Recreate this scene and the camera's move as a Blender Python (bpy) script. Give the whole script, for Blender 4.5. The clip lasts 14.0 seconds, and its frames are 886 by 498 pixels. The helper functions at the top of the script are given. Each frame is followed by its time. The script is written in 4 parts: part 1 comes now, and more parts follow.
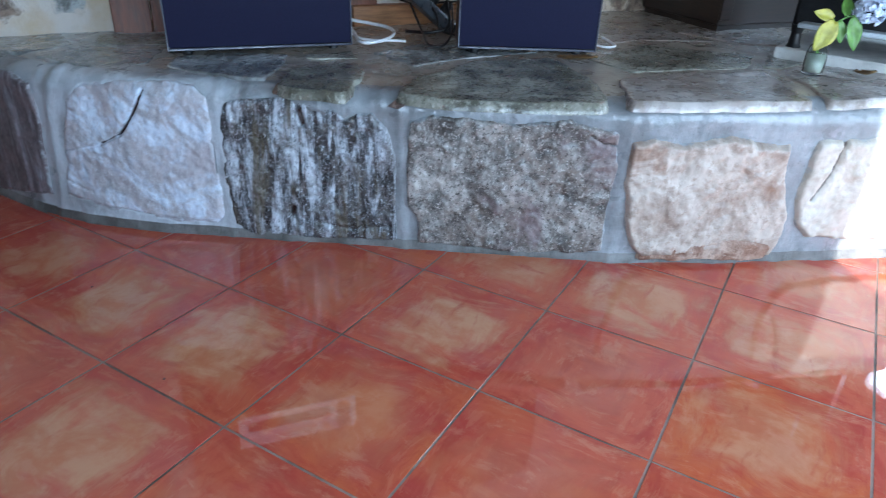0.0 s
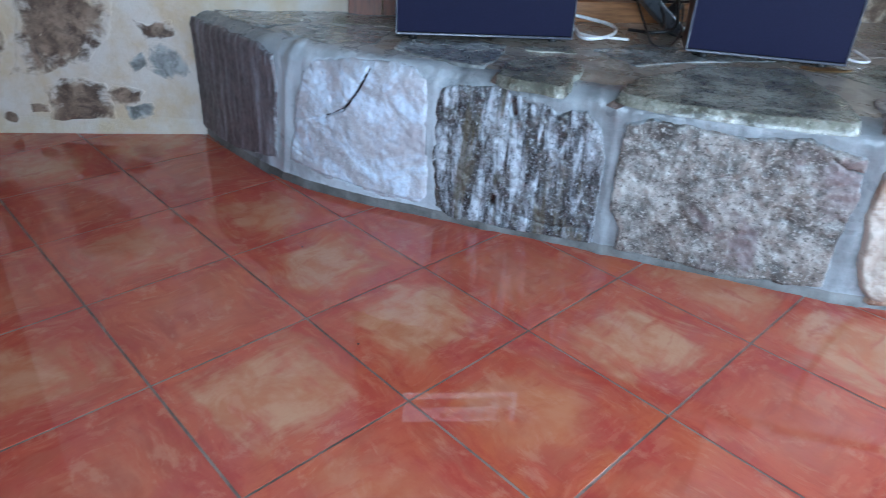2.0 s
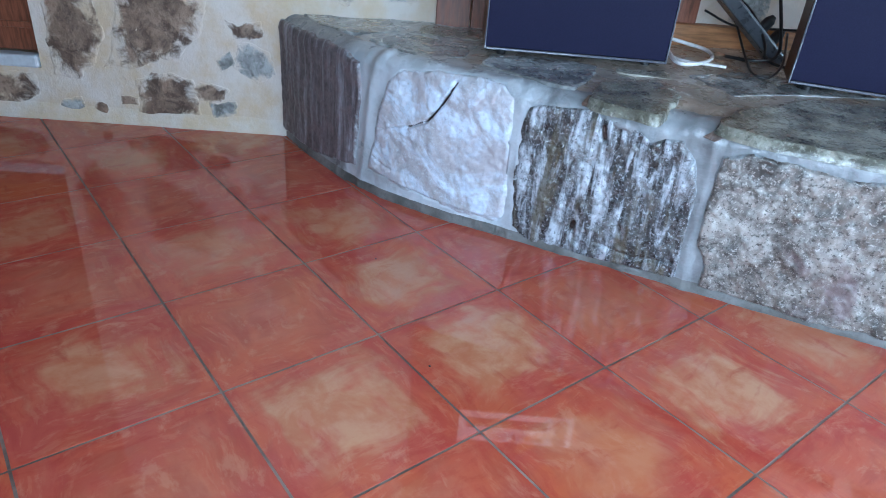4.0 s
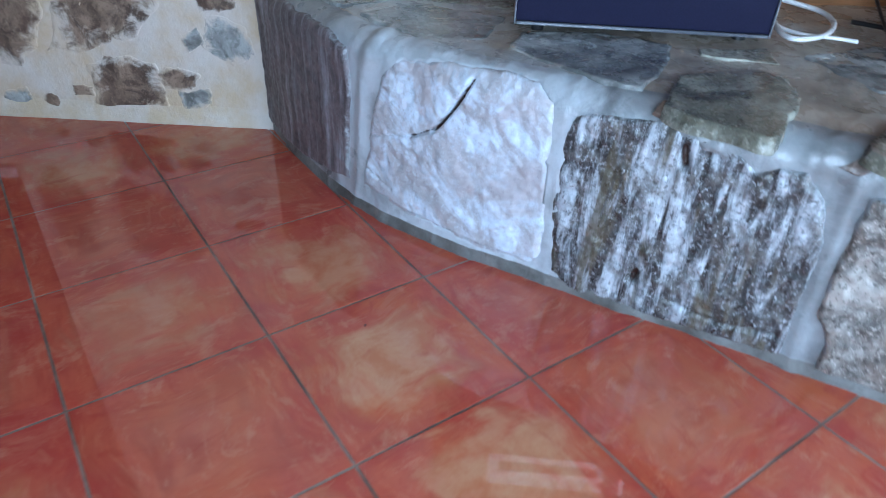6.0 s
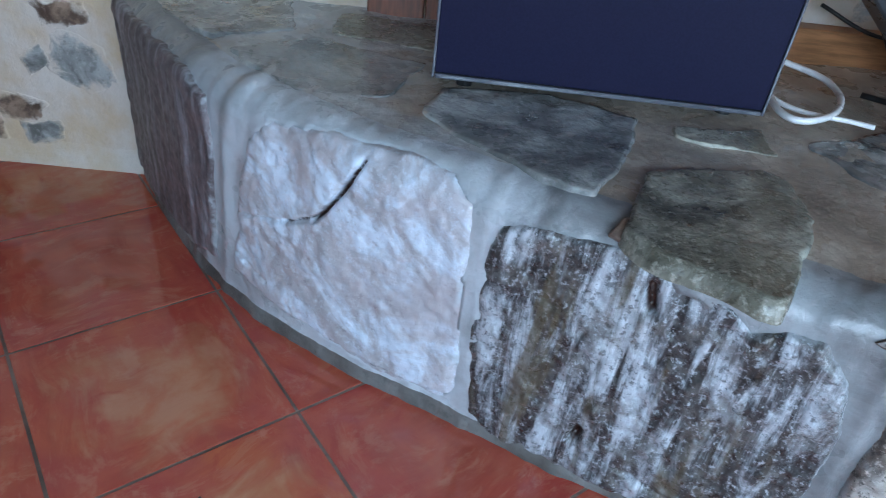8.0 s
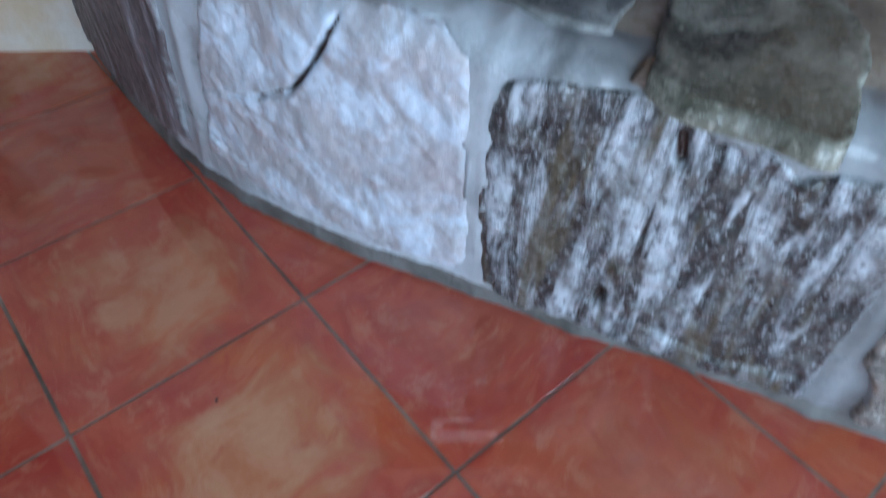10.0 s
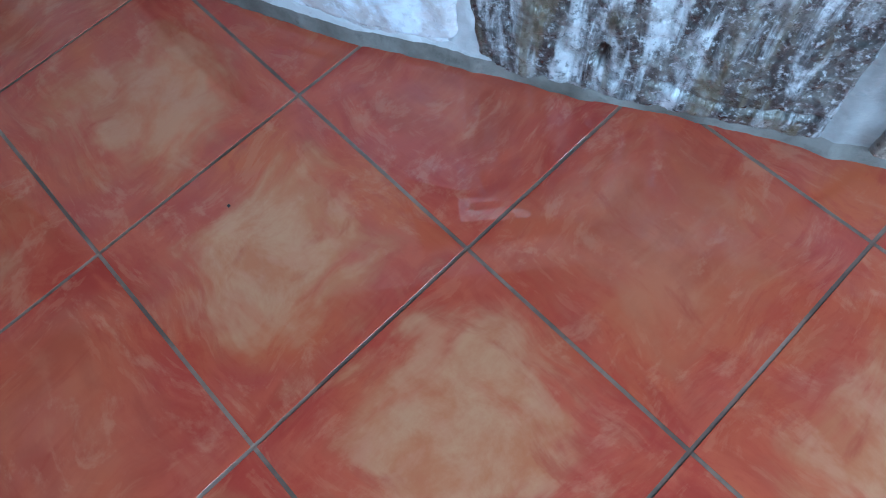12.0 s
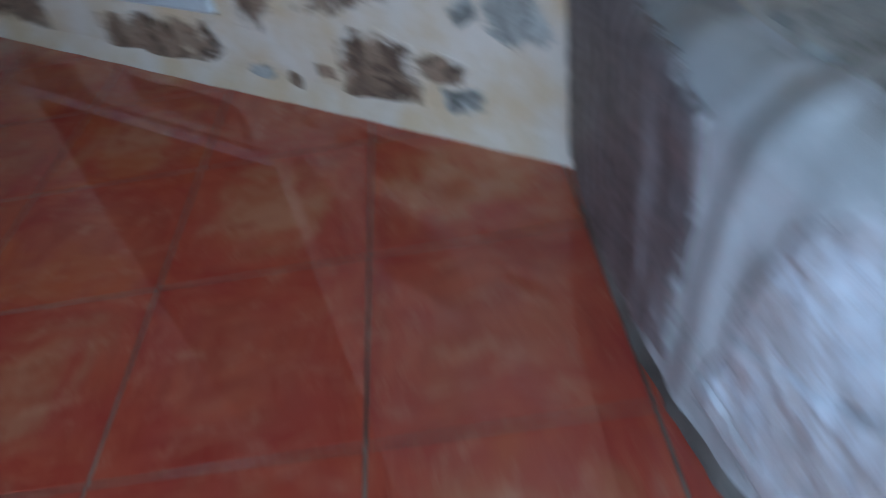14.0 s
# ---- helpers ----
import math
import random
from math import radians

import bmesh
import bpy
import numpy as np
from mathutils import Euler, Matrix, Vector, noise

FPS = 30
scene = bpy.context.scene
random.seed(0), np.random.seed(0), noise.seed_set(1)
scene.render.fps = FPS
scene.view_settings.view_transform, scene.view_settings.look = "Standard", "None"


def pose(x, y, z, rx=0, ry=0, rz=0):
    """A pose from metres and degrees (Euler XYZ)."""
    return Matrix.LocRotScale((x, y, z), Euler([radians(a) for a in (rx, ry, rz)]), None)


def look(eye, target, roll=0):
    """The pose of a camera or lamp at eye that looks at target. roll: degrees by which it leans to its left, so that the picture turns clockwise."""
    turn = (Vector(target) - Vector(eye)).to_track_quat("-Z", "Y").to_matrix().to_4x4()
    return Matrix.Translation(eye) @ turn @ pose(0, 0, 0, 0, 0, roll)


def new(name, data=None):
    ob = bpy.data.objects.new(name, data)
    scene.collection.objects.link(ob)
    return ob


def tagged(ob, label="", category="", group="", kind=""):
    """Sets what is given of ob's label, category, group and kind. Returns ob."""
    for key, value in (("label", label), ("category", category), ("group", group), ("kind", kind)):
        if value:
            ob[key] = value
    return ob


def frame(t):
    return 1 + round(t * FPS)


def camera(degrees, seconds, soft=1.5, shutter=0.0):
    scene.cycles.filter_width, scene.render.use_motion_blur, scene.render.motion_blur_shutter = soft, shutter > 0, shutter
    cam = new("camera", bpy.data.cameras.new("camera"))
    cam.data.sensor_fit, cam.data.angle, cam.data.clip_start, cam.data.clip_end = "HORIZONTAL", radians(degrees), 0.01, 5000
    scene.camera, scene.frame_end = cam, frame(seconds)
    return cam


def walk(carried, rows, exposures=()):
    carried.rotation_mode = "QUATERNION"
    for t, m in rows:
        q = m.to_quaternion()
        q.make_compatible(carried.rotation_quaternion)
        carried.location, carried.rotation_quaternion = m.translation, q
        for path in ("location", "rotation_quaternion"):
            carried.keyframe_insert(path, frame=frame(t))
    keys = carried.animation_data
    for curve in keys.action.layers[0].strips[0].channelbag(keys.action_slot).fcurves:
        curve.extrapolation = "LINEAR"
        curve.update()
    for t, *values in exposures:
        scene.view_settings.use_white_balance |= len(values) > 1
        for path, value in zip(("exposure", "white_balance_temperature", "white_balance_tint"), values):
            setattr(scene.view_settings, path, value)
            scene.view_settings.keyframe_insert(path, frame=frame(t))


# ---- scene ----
cam = camera(67, 14.0, soft=1.0, shutter=0.5)
PATH = [
    (0, 0.4202, -0.9091, 0.8468, 61.48, -2.18, 30.58),
    (0.5, 0.4027, -0.9172, 0.8418, 60.63, -2.63, 33.89),
    (1, 0.3832, -0.9210, 0.8351, 60.54, -2.22, 37.65),
    (1.5, 0.3658, -0.9290, 0.8312, 60.65, -2.51, 42.01),
    (2, 0.3506, -0.9379, 0.8310, 60.53, -2.65, 46.80),
    (2.5, 0.3378, -0.9477, 0.8288, 59.69, -2.30, 51.35),
    (3, 0.3306, -0.9521, 0.8275, 59.47, -1.82, 54.58),
    (3.5, 0.3077, -0.9498, 0.8382, 60.25, -3.19, 54.62),
    (3.7, 0.2976, -0.9513, 0.8423, 60.94, -3.92, 53.14),
    (5.8, -0.0401, -0.6719, 0.7892, 58.11, -4.23, 52.88),
    (6, -0.0886, -0.5938, 0.8171, 55.28, -1.82, 55.94),
    (6.5, -0.1669, -0.4716, 0.8094, 55.71, -4.66, 56.42),
    (7, -0.2574, -0.4198, 0.8106, 52.00, -4.71, 50.33),
    (7.5, -0.3511, -0.2995, 0.7869, 54.20, -2.47, 57.95),
    (7.7, -0.3520, -0.2952, 0.7879, 55.31, -5.59, 55.61),
    (9.8, -0.4184, -0.1877, 0.7713, 45.98, -1.69, 50.79),
    (10, -0.4301, -0.2354, 0.7615, 41.71, -1.32, 49.96),
    (10.5, -0.4063, -0.2405, 0.7505, 32.09, 2.04, 46.46),
    (11, -0.3990, -0.2205, 0.7449, 25.59, 3.87, 45.84),
    (11.5, -0.4050, -0.2036, 0.7510, 24.82, 4.35, 45.85),
    (12, -0.4066, -0.1995, 0.7413, 23.38, 4.70, 46.14),
    (12.5, -0.4047, -0.1945, 0.7440, 21.84, 4.48, 43.94),
    (13, -0.4217, -0.1848, 0.7380, 18.27, 7.13, 42.83),
    (13.5, -0.5020, -0.1927, 0.6946, 37.27, 6.40, 57.13),
    (14, -0.8822, -0.1773, 0.6541, 48.73, 8.16, 85.96),
]
EXPOSURES = [(0, 1.97, 5500, 6), (1.2, 2.12, 5500, 6), (2.5, 2.37, 5500, 6), (6, 2.56, 5400, 6), (7, 2.48, 5500, 6), (7.7, 2.2, 5600, 6), (9.8, 2.15, 5700, 6), (10.5, 2.42, 5450, 6), (11.3, 2.46, 5350, 5), (12.6, 2.54, 4900, -7), (13.1, 2.52, 4850, -8), (13.5, 2.46, 5150, 0), (14, 2.05, 5500, 6)]
walk(cam, [(r[0], pose(*r[1:])) for r in PATH], EXPOSURES)

# ---- plan: the plastered wall runs along E1, the room lies on the E2 side of it ----
W0 = Vector((-1.815, 0.014))
E1 = Vector((0.603, 0.798))
E2 = Vector((0.798, -0.603))
TILE = 0.33
ROOM_A0, ROOM_A1, ROOM_B1, ROOM_H = -4.6, 3.6, 2.85, 2.5


def plan(a, b, z=0.0):
    """World place of a metres along the wall and b metres out from it."""
    p = W0 + E1 * a + E2 * b
    return Vector((p.x, p.y, z))


# ---- world and light: cool daylight from unseen windows, two of them added as fill, and a low sun that reaches the far end of the hearth ----
world = bpy.data.worlds.new("world")
scene.world = world
world.use_nodes = True
sky = world.node_tree.nodes.new("ShaderNodeTexSky")
sky.sky_type, sky.sun_disc, sky.sun_elevation, sky.sun_rotation = "NISHITA", False, radians(27), radians(141.6)
world.node_tree.links.new(sky.outputs[0], world.node_tree.nodes["Background"].inputs[0])
world.node_tree.nodes["Background"].inputs[1].default_value = 0.05


def window_light(name, centre, facing, width, height, power, colour):
    lamp = bpy.data.lights.new(name, "AREA")
    lamp.shape, lamp.size, lamp.size_y, lamp.energy, lamp.color = "RECTANGLE", width, height, power, colour
    ob = new(name, lamp)
    ob.matrix_world = look(centre, centre + facing)
    return ob


WIN_R = (1.74, 3.2, 0.20, 1.40)      # low window along the wall opposite: a0 a1 z0 z1
WIN_B = (0.0, 1.3, 0.50, 1.50)      # added smaller window on the same wall, unseen, fills the front stones: a0 a1 z0 z1
WIN_E = (0.70, 2.3, 0.75, 1.32)     # added low window on the end wall, unseen, puts sheen on the hearth top: b0 b1 z0 z1
COOL = (0.69, 0.85, 1.0)
window_light("daylight_right", plan(2.47, ROOM_B1 + 0.12, 0.8), Vector((-E2.x, -E2.y, 0.0)), 1.42, 1.16, 15.5, COOL)
window_light("fill_back", plan(0.65, ROOM_B1 + 0.12, 1.0), Vector((-E2.x, -E2.y, -0.05)), 1.26, 0.96, 12.5, COOL)
window_light("fill_end", plan(ROOM_A1 + 0.12, 1.5, 1.035), Vector((-E1.x, -E1.y, -0.05)), 1.56, 0.54, 13, COOL)
sun_lamp = bpy.data.lights.new("sun", "SUN")
sun_lamp.energy, sun_lamp.angle, sun_lamp.color = 3.5, radians(0.6), (1.0, 0.95, 0.87)
sun = new("sun", sun_lamp)
sun.matrix_world = look(Vector((0, 0, 6)), Vector((0, 0, 6)) + Vector((-1.034, 1.303, -0.85)))


# ---- node helpers ----
class Shader:
    def __init__(self, name, rough=0.5, metal=0.0, coat=0.0, spec=0.5):
        self.m = bpy.data.materials.new(name)
        self.m.use_nodes = True
        self.t = self.m.node_tree
        self.b = self.t.nodes["Principled BSDF"]
        self.b.inputs["Roughness"].default_value = rough
        self.b.inputs["Metallic"].default_value = metal
        self.b.inputs["Coat Weight"].default_value = coat
        self.b.inputs["Coat Roughness"].default_value = 0.15
        self.b.inputs["Specular IOR Level"].default_value = spec

    def node(self, kind, **sockets):
        n = self.t.nodes.new(kind)
        for k, v in sockets.items():
            self.put(n, k.replace("_", " "), v)
        return n

    def put(self, n, k, v):
        s = n.inputs[int(k[1:])] if k[0] == "#" else n.inputs[k]
        if isinstance(v, bpy.types.NodeSocket):
            self.t.links.new(v, s)
        else:
            s.default_value = v

    def coords(self, scale=(1, 1, 1), turn=(0, 0, 0), kind="Object"):
        if kind == "sv":
            c = self.t.nodes.new("ShaderNodeAttribute")
            c.attribute_name, kind = "sv", "Vector"
        else:
            c = self.t.nodes.new("ShaderNodeTexCoord")
        m = self.node("ShaderNodeMapping", Vector=c.outputs[kind], Rotation=turn)
        m = self.node("ShaderNodeMapping", Vector=m.outputs[0], Scale=scale)
        return m.outputs[0]

    def noise(self, vec, scale, detail=4.0, rough=0.55, warp=0.0, w=None):
        n = self.t.nodes.new("ShaderNodeTexNoise")
        if w is not None:
            n.noise_dimensions = "4D"
            self.put(n, "W", w)
        for k, v in (("Vector", vec), ("Scale", scale), ("Detail", detail), ("Roughness", rough), ("Distortion", warp)):
            self.put(n, k, v)
        return n.outputs[0]

    def cells(self, vec, scale, feature="F1"):
        n = self.t.nodes.new("ShaderNodeTexVoronoi")
        n.feature = feature
        self.put(n, "Vector", vec), self.put(n, "Scale", scale)
        return n.outputs[0]

    def math(self, op, a, b=0.0, c=0.0):
        n = self.t.nodes.new("ShaderNodeMath")
        n.operation = op
        self.put(n, "#0", a), self.put(n, "#1", b), self.put(n, "#2", c)
        return n.outputs[0]

    def step(self, v, lo, hi, a=0.0, b=1.0):
        n = self.t.nodes.new("ShaderNodeMapRange")
        n.interpolation_type = "SMOOTHSTEP"
        for k, x in zip(range(5), (v, lo, hi, a, b)):
            self.put(n, "#%d" % k, x)
        return n.outputs[0]

    def mix(self, f, a, b, mode="MIX"):
        n = self.t.nodes.new("ShaderNodeMix")
        n.data_type, n.blend_type = "RGBA", mode
        self.put(n, "#0", f)
        for k, v in (("#6", a), ("#7", b)):
            self.put(n, k, v if isinstance(v, bpy.types.NodeSocket) else (*v[:3], 1.0))
        return n.outputs[2]

    def ramp(self, f, *stops):
        n = self.t.nodes.new("ShaderNodeValToRGB")
        e = n.color_ramp.elements
        while len(e) < len(stops):
            e.new(0.5)
        for s, (p, c) in zip(e, stops):
            s.position, s.color = p, (*c, 1.0)
        self.t.links.new(f, n.inputs[0])
        return n.outputs[0]

    def colour(self, c):
        self.put(self.b, "Base Color", c if isinstance(c, bpy.types.NodeSocket) else (*c, 1.0))
        return self

    def rough(self, v):
        self.put(self.b, "Roughness", v)
        return self

    def bump(self, h, strength=0.4, dist=0.004):
        n = self.node("ShaderNodeBump", Height=h, Strength=strength, Distance=dist)
        self.t.links.new(n.outputs[0], self.b.inputs["Normal"])
        return self


# ---- materials ----
def tile_material():
    s = Shader("terracotta_glaze", 0.06, spec=0.65)
    info = s.t.nodes.new("ShaderNodeObjectInfo")
    rnd = s.math("MULTIPLY", info.outputs["Random"], 60.0)
    tint = s.t.nodes.new("ShaderNodeSeparateColor")
    s.t.links.new(info.outputs["Color"], tint.inputs[0])
    pale, orange = tint.outputs[0], tint.outputs[1]
    p = s.coords()
    sep = s.t.nodes.new("ShaderNodeSeparateXYZ")
    s.t.links.new(p, sep.inputs[0])
    ax = s.math("MULTIPLY", s.math("ABSOLUTE", sep.outputs[0]), 6.06)
    ay = s.math("MULTIPLY", s.math("ABSOLUTE", sep.outputs[1]), 6.06)
    square = s.math("POWER", s.math("ADD", s.math("POWER", ax, 2.6), s.math("POWER", ay, 2.6)), 0.385)
    # sponge and brush strokes, bent by a slow swirl
    bend = s.t.nodes.new("ShaderNodeTexNoise")
    bend.noise_dimensions = "4D"
    for k, v in (("Vector", p), ("W", rnd), ("Scale", 5.0), ("Detail", 2.0)):
        s.put(bend, k, v)
    off = s.node("ShaderNodeVectorMath")
    off.operation = "MULTIPLY_ADD"
    s.put(off, "#0", bend.outputs[1]), s.put(off, "#1", (0.11, 0.11, 0.0)), s.put(off, "#2", p)
    along = s.node("ShaderNodeMapping", Vector=off.outputs[0], Scale=(1.0, 4.0, 1.0), Rotation=(0, 0, 0.6))
    across = s.node("ShaderNodeMapping", Vector=off.outputs[0], Scale=(3.6, 1.0, 1.0), Rotation=(0, 0, 0.5))
    st1 = s.noise(along.outputs[0], 6.5, 4.5, 0.55, 0.25, rnd)
    st2 = s.noise(across.outputs[0], 6.5, 4.5, 0.55, 0.25, s.math("ADD", rnd, 7.0))
    # strokes run along the nearer edge
    side = s.step(s.math("SUBTRACT", ax, ay), -0.25, 0.25)
    brush = s.math("ADD", s.math("MULTIPLY", st2, side), s.math("MULTIPLY", st1, s.math("SUBTRACT", 1.0, side)))
    warp = s.noise(p, 7.0, 4.0, 0.6, 0.4, s.math("ADD", rnd, 11.0))
    d = s.math("ADD", square, s.math("MULTIPLY", s.math("SUBTRACT", warp, 0.5), 1.3))
    d2 = s.math("ADD", d, s.math("MULTIPLY", s.math("SUBTRACT", brush, 0.5), 1.7))
    centre = s.math("MULTIPLY", s.step(d2, 0.95, 0.30), s.math("ADD", s.math("MULTIPLY", pale, 0.90), 0.1))
    rim = s.mix(s.step(brush, 0.38, 0.58), (0.347, 0.049, 0.036), (0.449, 0.093, 0.055))
    rim = s.mix(s.math("MULTIPLY", s.step(warp, 0.46, 0.62), 0.6), rim, (0.398, 0.072, 0.058))
    rim = s.mix(s.math("MULTIPLY", orange, s.step(s.noise(p, 6.0, 3.0, 0.5, 0.4, s.math("ADD", rnd, 23.0)), 0.42, 0.62)), rim, (0.469, 0.114, 0.045))
    light = s.step(s.noise(along.outputs[0], 10.0, 5.0, 0.6, 0.3, s.math("ADD", rnd, 31.0)), 0.52, 0.70)
    rim = s.mix(s.math("MULTIPLY", light, 0.40), rim, (0.469, 0.147, 0.086))
    mott = s.noise(off.outputs[0], 11.0, 6.0, 0.65, 0.3, s.math("ADD", rnd, 53.0))
    mid = s.mix(s.step(mott, 0.38, 0.62), (0.459, 0.166, 0.082), (0.530, 0.271, 0.155))
    base = s.mix(centre, rim, mid)
    dark = s.step(s.noise(across.outputs[0], 8.0, 5.0, 0.6, 0.3, s.math("ADD", rnd, 41.0)), 0.56, 0.72)
    base = s.mix(s.math("MULTIPLY", dark, 0.55), base, (0.347, 0.048, 0.033))
    # crisp worn flecks of pale clay and of deep red glaze
    flake = s.node("ShaderNodeMapping", Vector=off.outputs[0], Scale=(1.0, 1.7, 1.0), Rotation=(0, 0, 0.6))
    fleck = s.noise(flake.outputs[0], 13.0, 8.0, 0.66, 0.25, s.math("ADD", rnd, 61.0))
    base = s.mix(s.math("MULTIPLY", s.step(fleck, 0.53, 0.64), 0.38), base, (0.530, 0.247, 0.155))
    deep = s.noise(flake.outputs[0], 11.0, 8.0, 0.66, 0.25, s.math("ADD", rnd, 71.0))
    edge_zone = s.step(d2, 0.55, 1.0)
    base = s.mix(s.math("MULTIPLY", s.math("MULTIPLY", s.step(deep, 0.51, 0.62), edge_zone), 0.55), base, (0.377, 0.048, 0.034))
    # thin dry-brush strokes along the nearer edge
    fine1 = s.noise(along.outputs[0], 15.0, 7.0, 0.66, 0.2, s.math("ADD", rnd, 83.0))
    fine2 = s.noise(across.outputs[0], 15.0, 7.0, 0.66, 0.2, s.math("ADD", rnd, 89.0))
    fine = s.math("ADD", s.math("MULTIPLY", fine2, side), s.math("MULTIPLY", fine1, s.math("SUBTRACT", 1.0, side)))
    base = s.mix(s.math("MULTIPLY", s.math("MULTIPLY", s.step(fine, 0.53, 0.60), s.step(d2, 0.45, 0.75)), 0.30), base, (0.36, 0.050, 0.036))
    base = s.mix(s.math("MULTIPLY", s.math("MULTIPLY", s.step(fine, 0.46, 0.39), s.step(d2, 0.35, 0.65)), 0.25), base, (0.52, 0.21, 0.125))
    s.colour(base)
    s.rough(s.step(s.noise(p, 30.0, 3.0, 0.6), 0.2, 0.8, 0.008, 0.022))
    s.bump(s.noise(p, 9.0, 2.0, 0.5, 0.0, rnd), 0.025, 0.001)
    return s.m


def rock_material(name, dark, mid, light, stretch=(1, 1, 1), scale=9.0, grain=120.0, contrast=(0.38, 0.62), rough=0.36, stain=None, stain_at=(0.55, 0.7), coat=0.35, speck=0.5, smear=None, relief=0.7, face=False, turn=0.0, streaks=None, lime=((0.33, 0.36, 0.385), (0.21, 0.225, 0.235)), blend=1.0, bed=None):
    s = Shader(name, rough, coat=coat)
    p = s.coords(stretch, (0, 0, turn), "sv" if face else "Object")
    q = s.coords()
    big = s.noise(p, scale, 6.0, 0.62, 0.6)
    c = s.mix(s.step(big, *contrast), dark, light)
    c = s.mix(s.math("MULTIPLY", s.step(s.noise(q, scale * 0.8, 4.0, 0.6), 0.44, 0.64), 0.7), c, mid)
    fine = s.noise(q, grain, 3.0, 0.7)
    c = s.mix(s.math("MULTIPLY", s.step(fine, 0.52, 0.68), speck), c, light)
    c = s.mix(s.math("MULTIPLY", s.step(s.noise(q, grain * 0.7, 3.0, 0.7), 0.53, 0.66), speck), c, dark)
    if smear:
        at = s.t.nodes.new("ShaderNodeAttribute")
        at.attribute_name = "inner"
        cover = s.math("ADD", at.outputs["Fac"], s.math("MULTIPLY", s.math("SUBTRACT", s.noise(q, 17.0, 7.0, 0.68, 0.5), 0.5), 2.2))
        plaster = s.mix(s.step(s.noise(q, 7.0, 5.0, 0.6), 0.36, 0.66), PLASTER_A, PLASTER_B)
        c = s.mix(s.step(cover, 0.04, 0.50), plaster, c)
    if bed:
        at = s.t.nodes.new("ShaderNodeAttribute")
        at.attribute_name = "inner"
        cover = s.math("ADD", at.outputs["Fac"], s.math("MULTIPLY", s.math("SUBTRACT", s.noise(q, 19.0, 6.0, 0.66, 0.4), 0.5), 0.75))
        skim = s.mix(s.step(s.noise(q, 7.0, 5.0, 0.6), 0.36, 0.66), *bed)
        c = s.mix(s.step(cover, 0.06, 0.16), skim, c)
    if stain:
        c = s.mix(s.math("MULTIPLY", s.step(s.noise(q, 5.0, 5.0, 0.65, 0.8), *stain_at), 0.8), c, stain)
    if streaks:
        sq = s.coords((1, 0.16, 1), (0, 0, turn), "sv")
        c = s.mix(s.math("MULTIPLY", s.step(s.noise(sq, 15.0, 4.0, 0.6, 0.4), 0.53, 0.62), 0.75), c, streaks)
    if face:
        # trowelled mortar smeared over the stone's edge, and dark red-brown along its cracks
        at = s.t.nodes.new("ShaderNodeAttribute")
        at.attribute_name = "inner"
        cover = s.math("ADD", at.outputs["Fac"], s.math("MULTIPLY", s.math("SUBTRACT", s.noise(q, 26.0, 6.0, 0.65, 0.3), 0.5), 0.05 * blend))
        skim = s.mix(s.step(s.noise(q, 12.0, 5.0, 0.6), 0.36, 0.66), *lime)
        c = s.mix(s.step(cover, -0.004, 0.002 + 0.010 * (blend - 0.6)), skim, c)
        ck = s.t.nodes.new("ShaderNodeAttribute")
        ck.attribute_name = "crack"
        c = s.mix(s.step(ck.outputs["Fac"], 0.25, 0.75), c, (0.035, 0.014, 0.010))
    s.colour(c)
    s.rough(s.step(s.noise(q, grain * 0.5, 3.0, 0.6), 0.3, 0.7, rough - 0.14, rough + 0.2))
    h = s.math("ADD", s.math("MULTIPLY", s.noise(q, grain * 0.6, 4.0, 0.7), 0.6), big)
    s.bump(h, relief, 0.006)
    return s.m


PLASTER_A, PLASTER_B = (0.62, 0.56, 0.50), (0.56, 0.44, 0.30)


def mortar_material(name, a, b, rough=0.4, coat=0.3, darken=0.3, veins=0.0, pale=None):
    s = Shader(name, rough, coat=coat)
    q = s.coords()
    c = s.mix(s.step(s.noise(q, 7.0, 5.0, 0.6), 0.36, 0.66), a, b)
    c = s.mix(s.math("MULTIPLY", s.step(s.noise(q, 45.0, 4.0, 0.7), 0.5, 0.75), darken), c, (b[0] * 0.5, b[1] * 0.5, b[2] * 0.48))
    s.colour(c)
    if veins:
        lay = s.noise(s.coords((1, 1, 2.6)), 13.0, 6.0, 0.65, 1.2)
        c = s.mix(s.math("MULTIPLY", s.step(lay, 0.52, 0.66), veins), c, tuple(min(0.8, v * 1.45) for v in a))
        c = s.mix(s.math("MULTIPLY", s.step(lay, 0.47, 0.36), veins), c, tuple(v * 0.55 for v in b))
        s.colour(c)
    if pale:
        at = s.t.nodes.new("ShaderNodeAttribute")
        at.attribute_name = "pale"
        f = s.step(s.math("ADD", at.outputs["Fac"], s.math("MULTIPLY", s.math("SUBTRACT", s.noise(q, 11.0, 6.0, 0.65, 0.5), 0.5), 1.3)), 0.35, 0.75)
        s.colour(s.mix(f, c, s.mix(s.step(s.noise(q, 9.0, 5.0, 0.6), 0.4, 0.65), *pale)))
    s.rough(s.step(s.noise(q, 20.0, 3.0), 0.3, 0.7, rough - 0.12, rough + 0.15))
    s.bump(s.math("ADD", s.noise(q, 60.0, 6.0, 0.7), s.math("MULTIPLY", s.noise(q, 9.0, 4.0, 0.6), 2.0)), 0.5, 0.005)
    return s.m


